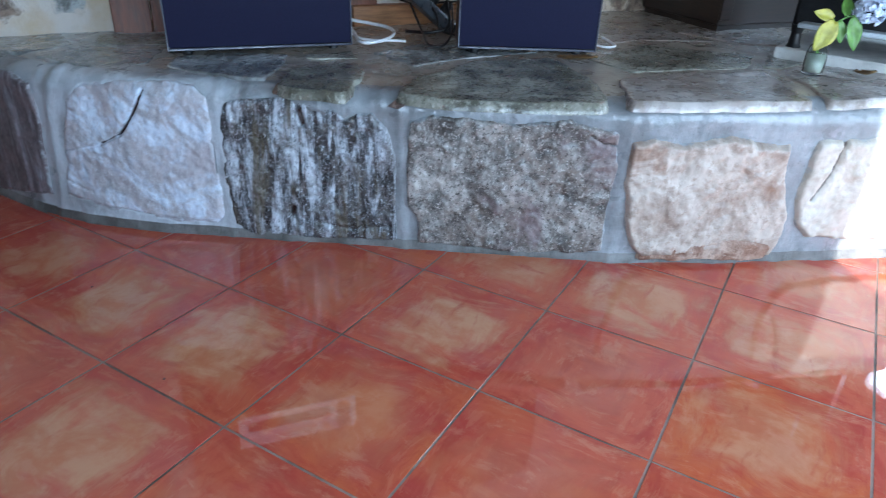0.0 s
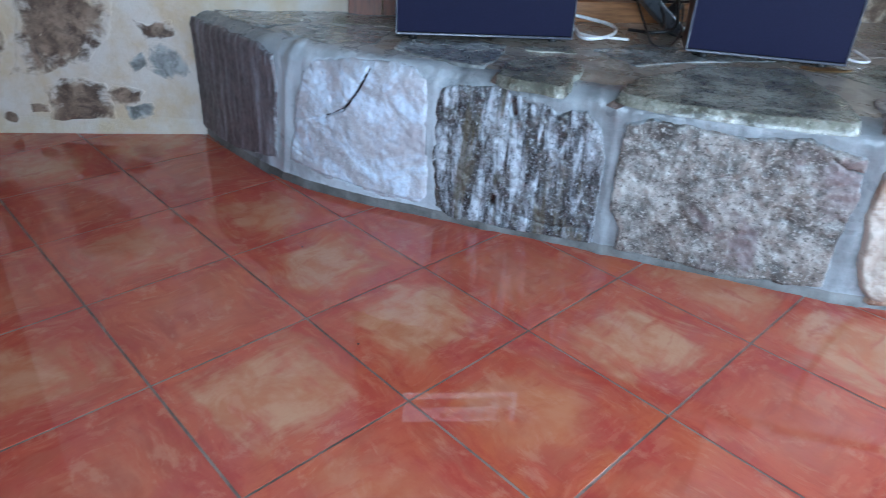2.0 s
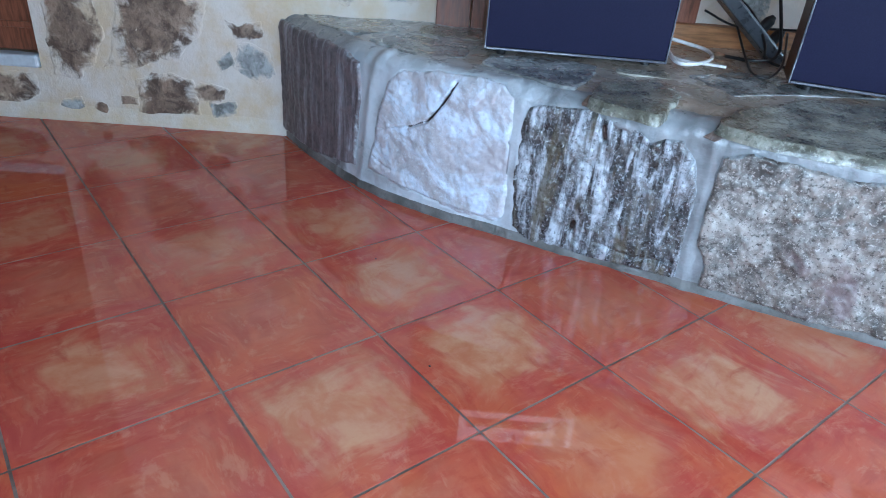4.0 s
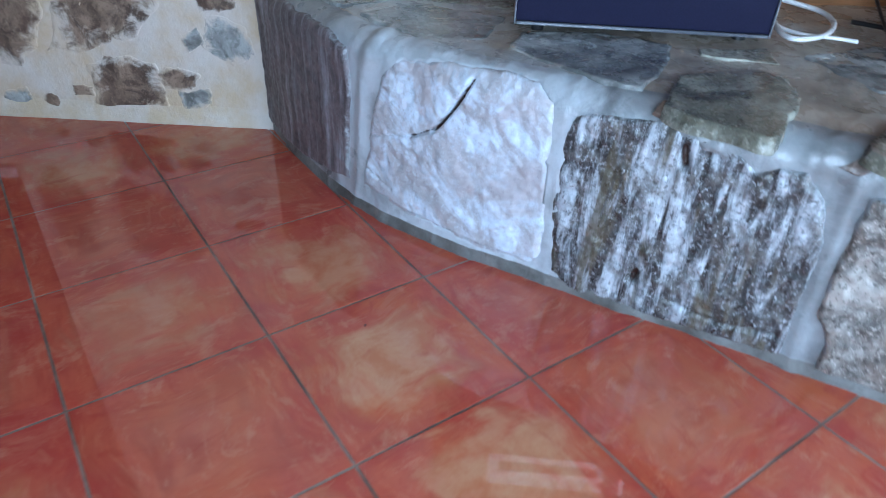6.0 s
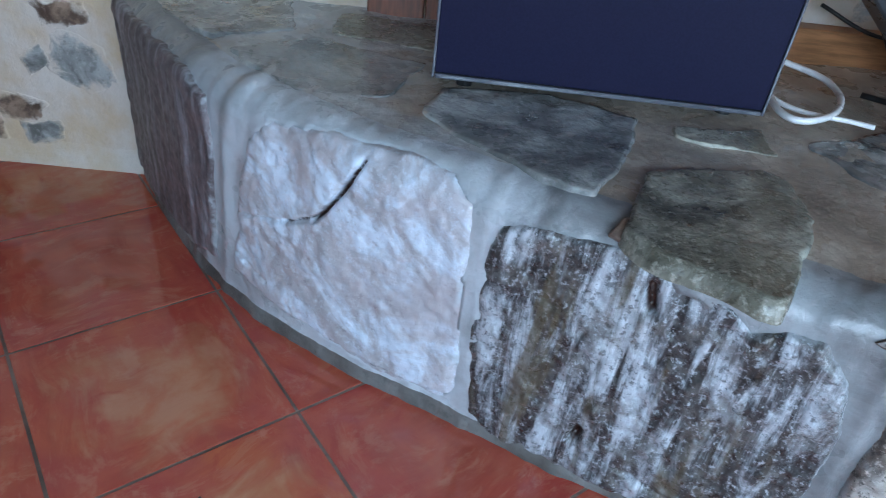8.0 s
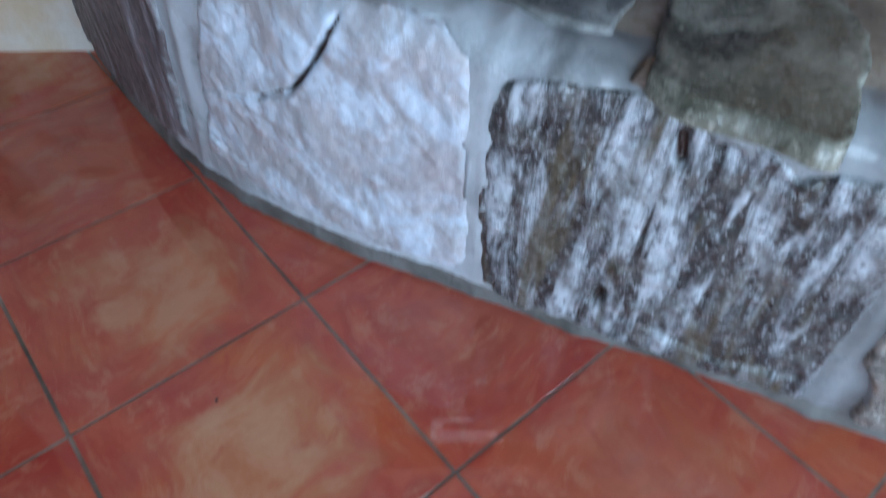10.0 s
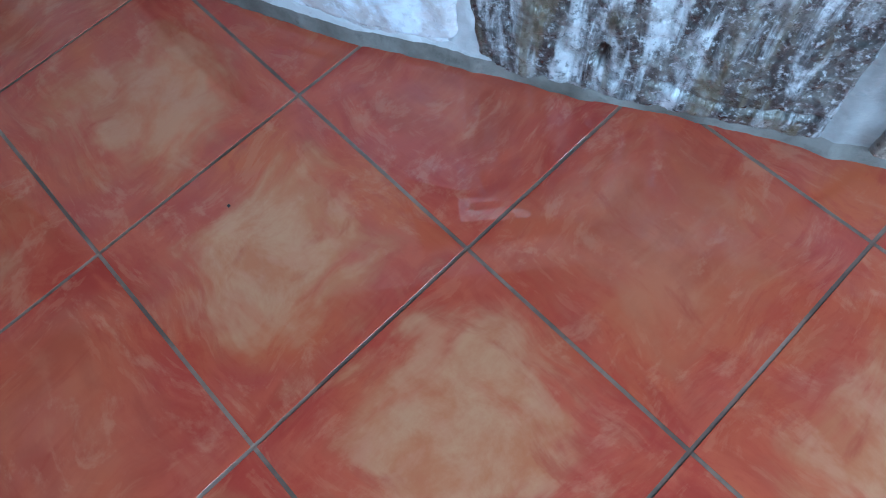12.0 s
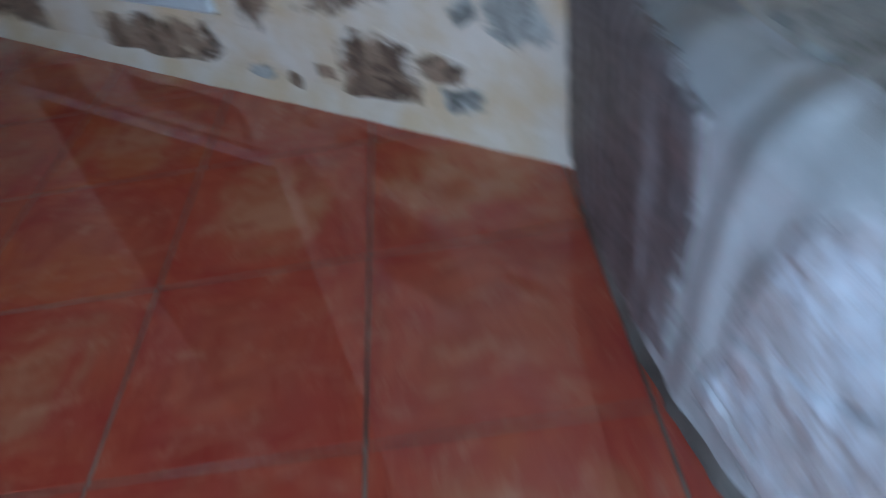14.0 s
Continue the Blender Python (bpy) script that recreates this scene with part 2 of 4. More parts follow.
def plain_material(name, colour, rough=0.5, metal=0.0, grain=60.0, amount=0.12, coat=0.0, stretch=(1, 1, 1)):
    s = Shader(name, rough, metal, coat)
    n = s.noise(s.coords(stretch), grain, 4.0, 0.6)
    d = tuple(max(0.0, v * (1 - 2.2 * amount)) for v in colour)
    s.colour(s.mix(s.step(n, 0.3, 0.7), d, colour))
    s.rough(s.step(n, 0.2, 0.8, max(0.03, rough - 0.06), rough + 0.06))
    s.bump(n, 0.12, 0.001)
    return s.m


M_TILE = tile_material()
M_FARTILE = plain_material("terracotta_far", (0.46, 0.14, 0.085), 0.09, grain=5.0, amount=0.2)
M_GROUT = mortar_material("brown_grey_grout", (0.25, 0.175, 0.14), (0.10, 0.070, 0.056), 0.7, 0.0, 0.35)
M_PLASTER = mortar_material("cream_plaster", PLASTER_A, PLASTER_B, 0.7, 0.0, 0.14)
M_WALLSTONE = rock_material("brown_wall_stone", (0.075, 0.048, 0.034), (0.165, 0.110, 0.078), (0.30, 0.215, 0.155), scale=14.0, grain=90.0, rough=0.5, coat=0.1, smear=(0.48, 0.39, 0.30))
M_GREYSTONE = rock_material("grey_wall_stone", (0.12, 0.12, 0.11), (0.26, 0.27, 0.26), (0.42, 0.43, 0.42), scale=12.0, grain=80.0, rough=0.5, coat=0.1, smear=(0.50, 0.44, 0.37))
M_MORTAR = mortar_material("grey_mortar", (0.28, 0.302, 0.32), (0.165, 0.175, 0.185), 0.36, 0.4, 0.3, 0.12, ((0.52, 0.57, 0.62), (0.37, 0.40, 0.43)))
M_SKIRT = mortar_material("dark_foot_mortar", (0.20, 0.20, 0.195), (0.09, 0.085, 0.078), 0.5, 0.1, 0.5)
M_MORTAR_TOP = mortar_material("brown_grey_mortar", (0.40, 0.355, 0.30), (0.27, 0.225, 0.18), 0.3, 0.5, veins=0.35, pale=((0.46, 0.48, 0.49), (0.31, 0.315, 0.31)))
M_S1 = rock_material("mauve_brown_rock", (0.095, 0.078, 0.082), (0.185, 0.145, 0.150), (0.36, 0.35, 0.39), (1, 0.10, 1), 30.0, 170.0, (0.44, 0.72), 0.5, None, (0.6, 0.7), 0.0, 0.3, relief=0.12, face=True, lime=((0.46, 0.50, 0.54), (0.27, 0.285, 0.30)), blend=1.4)
M_S2 = rock_material("pale_quartz_rock", (0.40, 0.40, 0.43), (0.47, 0.445, 0.465), (0.64, 0.73, 0.85), (1, 0.45, 1), 15.0, 120.0, (0.40, 0.58), 0.36, (0.42, 0.385, 0.40), (0.50, 0.62), 0.35, 0.4, relief=0.5, face=True, turn=-0.75, lime=((0.50, 0.55, 0.60), (0.38, 0.41, 0.44)), blend=2.2)
M_S3 = rock_material("banded_gneiss", (0.034, 0.034, 0.036), (0.130, 0.124, 0.118), (0.47, 0.51, 0.565), (1, 0.18, 1), 31.0, 150.0, (0.45, 0.62), 0.34, None, (0.57, 0.68), 0.35, 0.65, relief=0.85, face=True, streaks=(0.105, 0.088, 0.055))
M_S4 = rock_material("speckled_granite", (0.042, 0.036, 0.032), (0.20, 0.162, 0.138), (0.45, 0.425, 0.395), (1, 1, 0.8), 13.0, 150.0, (0.34, 0.72), 0.42, (0.16, 0.115, 0.12), (0.54, 0.70), 0.2, 0.85, face=True)
M_S5 = rock_material("tan_sandstone", (0.24, 0.17, 0.13), (0.36, 0.28, 0.225), (0.50, 0.43, 0.37), (1, 1, 1), 11.0, 90.0, (0.3, 0.6), 0.5, (0.22, 0.125, 0.08), (0.56, 0.70), 0.1, 0.5, face=True)
M_S6 = rock_material("cream_sandstone", (0.34, 0.29, 0.23), (0.46, 0.41, 0.35), (0.58, 0.54, 0.48), (1, 1, 1), 9.0, 50.0, (0.3, 0.6), 0.5, None, (0.6, 0.74), 0.1, 0.3, face=True)
M_SLATE = rock_material("olive_slate", (0.070, 0.068, 0.052), (0.170, 0.162, 0.122), (0.40, 0.40, 0.34), (1, 1, 1), 11.0, 110.0, (0.36, 0.66), 0.28, None, (0.6, 0.74), 0.4, 0.7, bed=((0.34, 0.305, 0.26), (0.23, 0.195, 0.16)))
M_SLATE_BLUE = rock_material("blue_grey_slate", (0.10, 0.105, 0.105), (0.20, 0.21, 0.21), (0.40, 0.42, 0.42), (1, 1, 1), 10.0, 60.0, (0.36, 0.66), 0.24, None, (0.6, 0.74), 0.7, 0.4, bed=((0.34, 0.305, 0.26), (0.23, 0.195, 0.16)))
M_SLATE_PALE = rock_material("pale_brown_flag", (0.19, 0.155, 0.13), (0.32, 0.27, 0.235), (0.50, 0.47, 0.45), (1, 1, 1), 6.0, 60.0, (0.36, 0.66), 0.3, None, (0.6, 0.74), 0.5, 0.3, bed=((0.34, 0.305, 0.26), (0.23, 0.195, 0.16)))
M_NAVY = plain_material("navy_front", (0.0125, 0.0125, 0.036), 0.5, grain=300.0, amount=0.1)
M_NAVY.node_tree.nodes["Principled BSDF"].inputs["Specular IOR Level"].default_value = 0.07
M_TRIM = plain_material("clear_plastic_trim", (0.10, 0.105, 0.13), 0.12, grain=30.0, amount=0.1, coat=0.6)
M_VENEER = plain_material("brown_veneer", (0.17, 0.065, 0.03), 0.36, grain=18.0, amount=0.25, stretch=(8, 8, 1))
M_WOOD = plain_material("red_brown_wood", (0.24, 0.085, 0.045), 0.42, grain=14.0, amount=0.25, stretch=(9, 9, 1))
M_PINE = plain_material("orange_pine", (0.42, 0.19, 0.075), 0.45, grain=12.0, amount=0.22, stretch=(1, 1, 9))
M_DARKWOOD = plain_material("dark_brown_wood", (0.024, 0.011, 0.007), 0.4, grain=14.0, amount=0.3, stretch=(1, 1, 9))
M_BEAM = plain_material("dark_stained_wood", (0.16, 0.09, 0.05), 0.5, grain=10.0, amount=0.25, stretch=(1, 9, 1))
M_STONEWALL = mortar_material("plain_stone_wall", (0.52, 0.46, 0.40), (0.40, 0.34, 0.28), 0.7, 0.0)
M_WHITE = plain_material("white_plastic", (0.80, 0.81, 0.82), 0.3, amount=0.04)
M_PAINT = plain_material("white_paint", (0.78, 0.77, 0.74), 0.6, amount=0.05)
M_BLACK = plain_material("black_plastic", (0.012, 0.012, 0.013), 0.35, amount=0.2)
M_IRON = plain_material("black_iron", (0.014, 0.014, 0.016), 0.45, 0.3, 50.0, 0.3)
M_GREYPLASTIC = plain_material("dark_grey_plastic", (0.07, 0.075, 0.085), 0.3, amount=0.1)
M_RED = plain_material("red_switch", (0.75, 0.03, 0.04), 0.3, amount=0.1)
M_SILVER = plain_material("brushed_silver", (0.92, 0.92, 0.93), 0.45, 0.1, 200.0, 0.03, stretch=(1, 1, 20))
M_LEAF_Y = plain_material("yellow_green_leaf", (0.42, 0.40, 0.06), 0.45, grain=25.0, amount=0.2)
M_LEAF_G = plain_material("green_leaf", (0.13, 0.28, 0.05), 0.45, grain=25.0, amount=0.22)
M_PETAL = plain_material("pale_blue_petal", (0.58, 0.66, 0.82), 0.6, grain=40.0, amount=0.1)
M_DRY = plain_material("dry_leaf_brown", (0.30, 0.17, 0.06), 0.55, grain=40.0, amount=0.3)
M_LIME = mortar_material("pale_limestone", (0.55, 0.55, 0.53), (0.42, 0.42, 0.40), 0.5, 0.1)
M_ALU = plain_material("pale_aluminium", (0.62, 0.68, 0.72), 0.35, 0.2, 60.0, 0.06)


def glass_material(name, colour, rough=0.02):
    s = Shader(name, rough)
    s.b.inputs["Transmission Weight"].default_value = 1.0
    s.b.inputs["IOR"].default_value = 1.12
    s.colour(colour)
    return s.m


M_GLASS = glass_material("clear_glass", (0.93, 0.96, 0.95))
M_CLOUDY = plain_material("cloudy_water", (0.26, 0.28, 0.235), 0.15, grain=20.0, amount=0.05)


# ---- mesh helpers ----
def link(name, verts, faces, material, parent=None, label="", smooth=True):
    me = bpy.data.meshes.new(name)
    me.from_pydata([tuple(v) for v in verts], [], faces)
    me.validate()
    if smooth:
        me.polygons.foreach_set("use_smooth", [True] * len(me.polygons))
    me.materials.append(material)
    ob = new(name, me)
    if parent:
        ob.parent = parent
    if label:
        tagged(ob, label)
    return ob


def part(name, bm, material, parent=None, label="", smooth=False):
    me = bpy.data.meshes.new(name)
    bmesh.ops.recalc_face_normals(bm, faces=bm.faces)
    bm.to_mesh(me)
    bm.free()
    if smooth:
        me.polygons.foreach_set("use_smooth", [True] * len(me.polygons))
    me.materials.append(material)
    ob = new(name, me)
    if parent:
        ob.parent = parent
    if label:
        tagged(ob, label)
    return ob


def box(sx, sy, sz, m=None, bevel=0.003, bm=None):
    """A bevelled box, its base centred on the origin of m."""
    bm = bm or bmesh.new()
    r = bmesh.ops.create_cube(bm, size=1.0)
    bmesh.ops.scale(bm, vec=(sx, sy, sz), verts=r["verts"])
    bmesh.ops.translate(bm, vec=(0, 0, sz / 2), verts=r["verts"])
    vs = r["verts"]
    if bevel:
        es = {e for v in vs for e in v.link_edges}
        out = bmesh.ops.bevel(bm, geom=list(es), offset=bevel, segments=2, profile=0.5, affect="EDGES")
        vs = list({v for f in out["faces"] for v in f.verts} | {v for v in vs if v.is_valid})
    if m is not None:
        bmesh.ops.transform(bm, matrix=m, verts=vs)
    return bm


def lathe(profile, m=None, n=28, bm=None):
    """A turned body from (radius, z) pairs."""
    bm = bm or bmesh.new()
    rings = []
    for r, z in profile:
        ring = [bm.verts.new((max(r, 1e-4) * math.cos(2 * math.pi * k / n), max(r, 1e-4) * math.sin(2 * math.pi * k / n), z)) for k in range(n)]
        if m is not None:
            for v in ring:
                v.co = m @ v.co
        rings.append(ring)
    for a, b in zip(rings[:-1], rings[1:]):
        for k in range(n):
            bm.faces.new((a[k], a[(k + 1) % n], b[(k + 1) % n], b[k]))
    bm.faces.new(list(reversed(rings[0])))
    bm.faces.new(rings[-1])
    return bm


def tube(points, radius, bm=None, n=8, steps=8):
    """A round cable through the points, smoothed."""
    bm = bm or bmesh.new()
    pts = [Vector(p) for p in points]
    pts = [pts[0] * 2 - pts[1]] + pts + [pts[-1] * 2 - pts[-2]]
    line = []
    for i in range(1, len(pts) - 2):
        p0, p1, p2, p3 = pts[i - 1:i + 3]
        for k in range(steps):
            t = k / steps
            line.append(0.5 * ((2 * p1) + (p2 - p0) * t + (2 * p0 - 5 * p1 + 4 * p2 - p3) * t * t + (3 * p1 - p0 - 3 * p2 + p3) * t ** 3))
    line.append(pts[-2])
    rings = []
    for i, p in enumerate(line):
        d = (line[min(i + 1, len(line) - 1)] - line[max(i - 1, 0)]).normalized()
        a = d.cross(Vector((0.13, 0.21, 0.97))).normalized()
        b = d.cross(a)
        rings.append([bm.verts.new(p + (a * math.cos(2 * math.pi * k / n) + b * math.sin(2 * math.pi * k / n)) * radius) for k in range(n)])
    for r0, r1 in zip(rings[:-1], rings[1:]):
        for k in range(n):
            bm.faces.new((r0[k], r0[(k + 1) % n], r1[(k + 1) % n], r1[k]))
    bm.faces.new(rings[0]), bm.faces.new(list(reversed(rings[-1])))
    return bm


def fract(p, octaves=4):
    v, a = 0.0, 1.0
    q = Vector(p)
    for _ in range(octaves):
        v += a * noise.noise(q)
        q, a = q * 2.03, a * 0.5
    return v


def blob(name, outline, place, lift, material, parent, seed, rings=12, ragged=0.010, rough=0.004, edge=0.25, sink=0.02, label="", soft=5, side=0.0):
    """An irregular flat stone: outline in a plane's coordinates, place(u, v, h) to the world."""
    n = 144
    pts = [Vector(p) for p in outline]
    lens = [(pts[(i + 1) % len(pts)] - pts[i]).length for i in range(len(pts))]
    total, rim = sum(lens), []
    for k in range(n):
        d, i = total * k / n, 0
        while d > lens[i]:
            d, i = d - lens[i], i + 1
        rim.append(pts[i].lerp(pts[(i + 1) % len(pts)], d / lens[i]))
    for _ in range(soft):
        rim = [(rim[k - 1] + rim[k] * 2 + rim[(k + 1) % n]) / 4 for k in range(n)]
    c = sum(rim, Vector((0, 0))) / n
    verts, faces = [], []
    for r in range(rings + 1):
        f = 1 - (r / (rings + 0.35)) ** 1.3
        inner = min(1.0, r / rings / edge)
        for k in range(n):
            p = c + (rim[k] - c) * f
            j = Vector((p.x * 14 + seed, p.y * 14, seed * 1.7))
            p = p + Vector((fract(j, 4), fract(j + Vector((9, 4, 1)), 4))) * ragged * f
            h = -sink if r == 0 else lift * math.sqrt(inner) + rough * fract((p.x * 16 + seed, p.y * 16, seed)) * inner
            verts.append(place(p.x, p.y, h))
    for r in range(rings):
        for k in range(n):
            a, b = r * n + k, r * n + (k + 1) % n
            faces.append((a, b, b + n, a + n))
    faces.append(tuple(rings * n + k for k in range(n)))
    ob = link(name, verts, faces, material, parent, label)
    at = ob.data.attributes.new("inner", "FLOAT", "POINT")
    at.data.foreach_set("value", [(side if r == 0 else r / rings + 0.09 * side) for r in range(rings + 1) for _ in range(n)])
    return ob


# ---- room shell ----
def wall_piece(bm, a0, a1, b0, b1, z0, z1):
    quad = [plan(a0, b0), plan(a1, b0), plan(a1, b1), plan(a0, b1)]
    lo = [bm.verts.new((p.x, p.y, z0)) for p in quad]
    hi = [bm.verts.new((p.x, p.y, z1)) for p in quad]
    bm.faces.new(list(reversed(lo))), bm.faces.new(hi)
    for k in range(4):
        bm.faces.new((lo[k], lo[(k + 1) % 4], hi[(k + 1) % 4], hi[k]))


def shell(name, pieces, material, label, category):
    bm = bmesh.new()
    for p in pieces:
        wall_piece(bm, *p)
    return tagged(part(name, bm, material), label, category, kind="structure")


A0, A1, B1, H = ROOM_A0, ROOM_A1, ROOM_B1, ROOM_H
DOOR = (-2.0, -0.80, 0.170)
# the plastered wall, with a shallow recess for the raised wooden door
wall_west = shell("wall_west", [(DOOR[1], A1 + 0.3, -0.45, 0, -0.1, H), (A0 - 0.3, DOOR[0], -0.45, 0, -0.1, H),
                   (DOOR[0], DOOR[1], -0.45, 0, -0.1, DOOR[2]), (DOOR[0], DOOR[1], -0.45, 0, 2.2, H), (DOOR[0], DOOR[1], -0.45, -0.2, DOOR[2], 2.2)],
      M_PLASTER, "cream plastered wall with rough stones left showing", "wall")
shell("wall_north", [(A1, A1 + 0.3, 0, WIN_E[0], -0.1, H), (A1, A1 + 0.3, WIN_E[1], B1, -0.1, H),
                     (A1, A1 + 0.3, WIN_E[0], WIN_E[1], -0.1, WIN_E[2]), (A1, A1 + 0.3, WIN_E[0], WIN_E[1], WIN_E[3], H)],
      M_STONEWALL, "plain brown stone wall with a window", "wall")
shell("wall_east", [(A0 - 0.3, WIN_B[0], B1, B1 + 0.3, -0.1, H), (WIN_B[1], WIN_R[0], B1, B1 + 0.3, -0.1, H),
                    (WIN_B[0], WIN_B[1], B1, B1 + 0.3, -0.1, WIN_B[2]), (WIN_B[0], WIN_B[1], B1, B1 + 0.3, WIN_B[3], H), (WIN_R[1], A1 + 0.3, B1, B1 + 0.3, -0.1, H),
                    (WIN_R[0], WIN_R[1], B1, B1 + 0.3, -0.1, WIN_R[2]), (WIN_R[0], WIN_R[1], B1, B1 + 0.3, WIN_R[3], H)],
      M_STONEWALL, "plain brown stone wall with two windows", "wall")
shell("wall_south", [(A0 - 0.3, A0, 0, B1, -0.1, H)], M_STONEWALL, "plain brown stone wall", "wall")
# added wall, never in view: blocks the sun from the small window
shell("sun_block_wall", [(-2.6, 1.34, B1 + 0.75, B1 + 0.95, -0.1, 3.4)], M_STONEWALL, "added unseen stone wall that keeps sun off the small window", "wall")
# unseen ceiling, its dark tone chosen to hold down bounced light
shell("ceiling", [(A0 - 0.3, A1 + 0.3, -0.45, B1 + 0.3, H, H + 0.15)], M_BEAM, "unseen wooden ceiling, dark to limit bounced light", "ceiling")


def window_frame(name, corner, along, width, z0, z1, label):
    """A casement in an opening: frame bars round the edge and one mullion."""
    thing = new(name)
    ang = math.degrees(math.atan2(along.y, along.x))
    for nm, u, w, z, h in (("frame", 0.03, 0.06, z0, z1 - z0), ("frame", width - 0.03, 0.06, z0, z1 - z0), ("mullion", width / 2, 0.06, z0 + 0.06, z1 - z0 - 0.12),
                           ("frame", width / 2, width - 0.12, z0, 0.06), ("frame", width / 2, width - 0.12, z1 - 0.06, 0.06)):
        p = corner + Vector((along.x, along.y, 0)) * u
        part(nm, box(w, 0.05, h, pose(p.x, p.y, z, 0, 0, ang), 0.004), M_PAINT, thing)
    return tagged(thing, label, "window", kind="structure")


window_frame("window_1", plan(WIN_R[0], B1 + 0.04), E1, WIN_R[1] - WIN_R[0], WIN_R[2], WIN_R[3], "unseen white painted two-light casement window")
# end-wall window is added, unseen, as the opening for the sheen lamp
window_frame("sheen_window", plan(A1 + 0.04, WIN_E[0]), E2, WIN_E[1] - WIN_E[0], WIN_E[2], WIN_E[3], "unseen white painted two-light casement window")

# unseen window added round the fill lamp
window_frame("fill_window", plan(WIN_B[0], B1 + 0.04), E1, WIN_B[1] - WIN_B[0], WIN_B[2], WIN_B[3], "added unseen small white painted casement window for fill light")

# ---- the hearth's curved front: a smooth line in plan ----
FOOT = [(-1.815, 0.014), (-1.62, 0.0), (-1.37, 0.004), (-1.22, 0.03), (-1.06, 0.085), (-0.83, 0.2), (-0.64, 0.295), (-0.42, 0.405), (-0.2, 0.515),
        (0.045, 0.63), (0.326, 0.826), (0.574, 1.018), (0.814, 1.205), (1.10, 1.46), (1.30, 1.75), (1.36, 2.1)]
_seg = [0.0]
for (x0, y0), (x1, y1) in zip(FOOT[:-1], FOOT[1:]):
    _seg.append(_seg[-1] + math.hypot(x1 - x0, y1 - y0))
S_END = _seg[-1]
_xs = np.interp(np.linspace(0, S_END, 800), _seg, [p[0] for p in FOOT])
_ys = np.interp(np.linspace(0, S_END, 800), _seg, [p[1] for p in FOOT])
_k = np.ones(25) / 25
_xs[12:-12], _ys[12:-12] = np.convolve(_xs, _k, "valid"), np.convolve(_ys, _k, "valid")


def front(s):
    """Point and outward normal of the hearth's front at arc length s."""
    f = min(max(s / S_END, 0), 1) * 799
    i = min(int(f), 798)
    j0, j1 = max(i - 14, 0), min(i + 15, 799)
    x, y = _xs[i] + (_xs[i + 1] - _xs[i]) * (f - i), _ys[i] + (_ys[i + 1] - _ys[i]) * (f - i)
    d = Vector((_xs[j1] - _xs[j0], _ys[j1] - _ys[j0])).normalized()
    return Vector((x, y)), Vector((d.y, -d.x))


TOP, BROW_Z, BROW_R = 0.412, 0.357, 0.055


def rise(x, y):
    a = (x - W0.x) * E1.x + (y - W0.y) * E1.y
    return 0.016 * min(max((a - 1.1) / 0.8, 0), 1)


def on_front(s, v, out):
    """Point at arc length s along the front and v up it; past the face v bends over the round brow onto the top."""
    p, n = front(s)
    f = min(max((v - BROW_Z) / BROW_R, 0), math.pi / 2)
    inset, z = 0.0, v
    if f > 0:
        inset = BROW_R * (1 - math.cos(f)) + max(v - BROW_Z - BROW_R * math.pi / 2, 0)
        z = BROW_Z + BROW_R * math.sin(f)
    m = out * math.cos(f) - inset
    return Vector((p.x + n.x * m, p.y + n.y * m, z + out * math.sin(f) + rise(p.x, p.y) * min(max((v - 0.28) / 0.1, 0), 1)))


def top_level(x, y):
    return TOP + rise(x, y) + 0.007 * fract((x * 2.2, y * 2.2, 3.0), 3)


hearth = new("stone_hearth")
hearth.location = (0, 0, 0)
tagged(hearth, "raised curved hearth of varnished rubble stones in grey mortar", "hearth")


# joints of thick smoothed mortar between the front stones: lower s, upper s, width, height of the swell
JOINTS = [(0.508, 0.560, 0.018, 0.008), (1.008, 1.002, 0.010, 0.003), (1.462, 1.450, 0.014, 0.005), (1.998, 1.995, 0.014, 0.004), (2.465, 2.440, 0.018, 0.004)]


BEDS = []  # outlines of the stones that the mortar holds


def mortar_swell(s, v):
    out = 0.004 * fract((s * 5, v * 2.2, 1.0), 3) + 0.0022 * fract((s * 34, v * 11, 5.0), 3) + 0.0010 * noise.noise(Vector((s * 120, v * 120, 2)))
    for s0, s1, w, h in JOINTS:
        c = s0 + (s1 - s0) * min(max(v / 0.40, 0), 1) + 0.006 * noise.noise(Vector((s0, v * 9, 4)))
        out += h * math.exp(-((s - c) / w) ** 2) * (0.8 + 0.25 * noise.noise(Vector((s * 12, v * 7, s0))))
    # lumps of mortar under the flags' lip
    for s0, v0, w, h in ((1.405, 0.405, 0.028, 0.006), (1.075, 0.395, 0.05, 0.005), (1.88, 0.385, 0.07, 0.006), (2.25, 0.375, 0.10, 0.006)):
        out += h * math.exp(-((s - s0) / w) ** 2 - ((v - v0) / 0.030) ** 2)
    for o in BEDS:
        if o[0][0] - 0.6 < s < o[0][0] + 0.6 and inside_by((s, v), o) > 0.017:
            return -0.045
    foot = min(max((0.034 - v) / 0.026, 0), 1)
    return out - 0.003 + foot * foot * (0.006 + 0.006 * noise.noise(Vector((s * 9, 3, 1))))


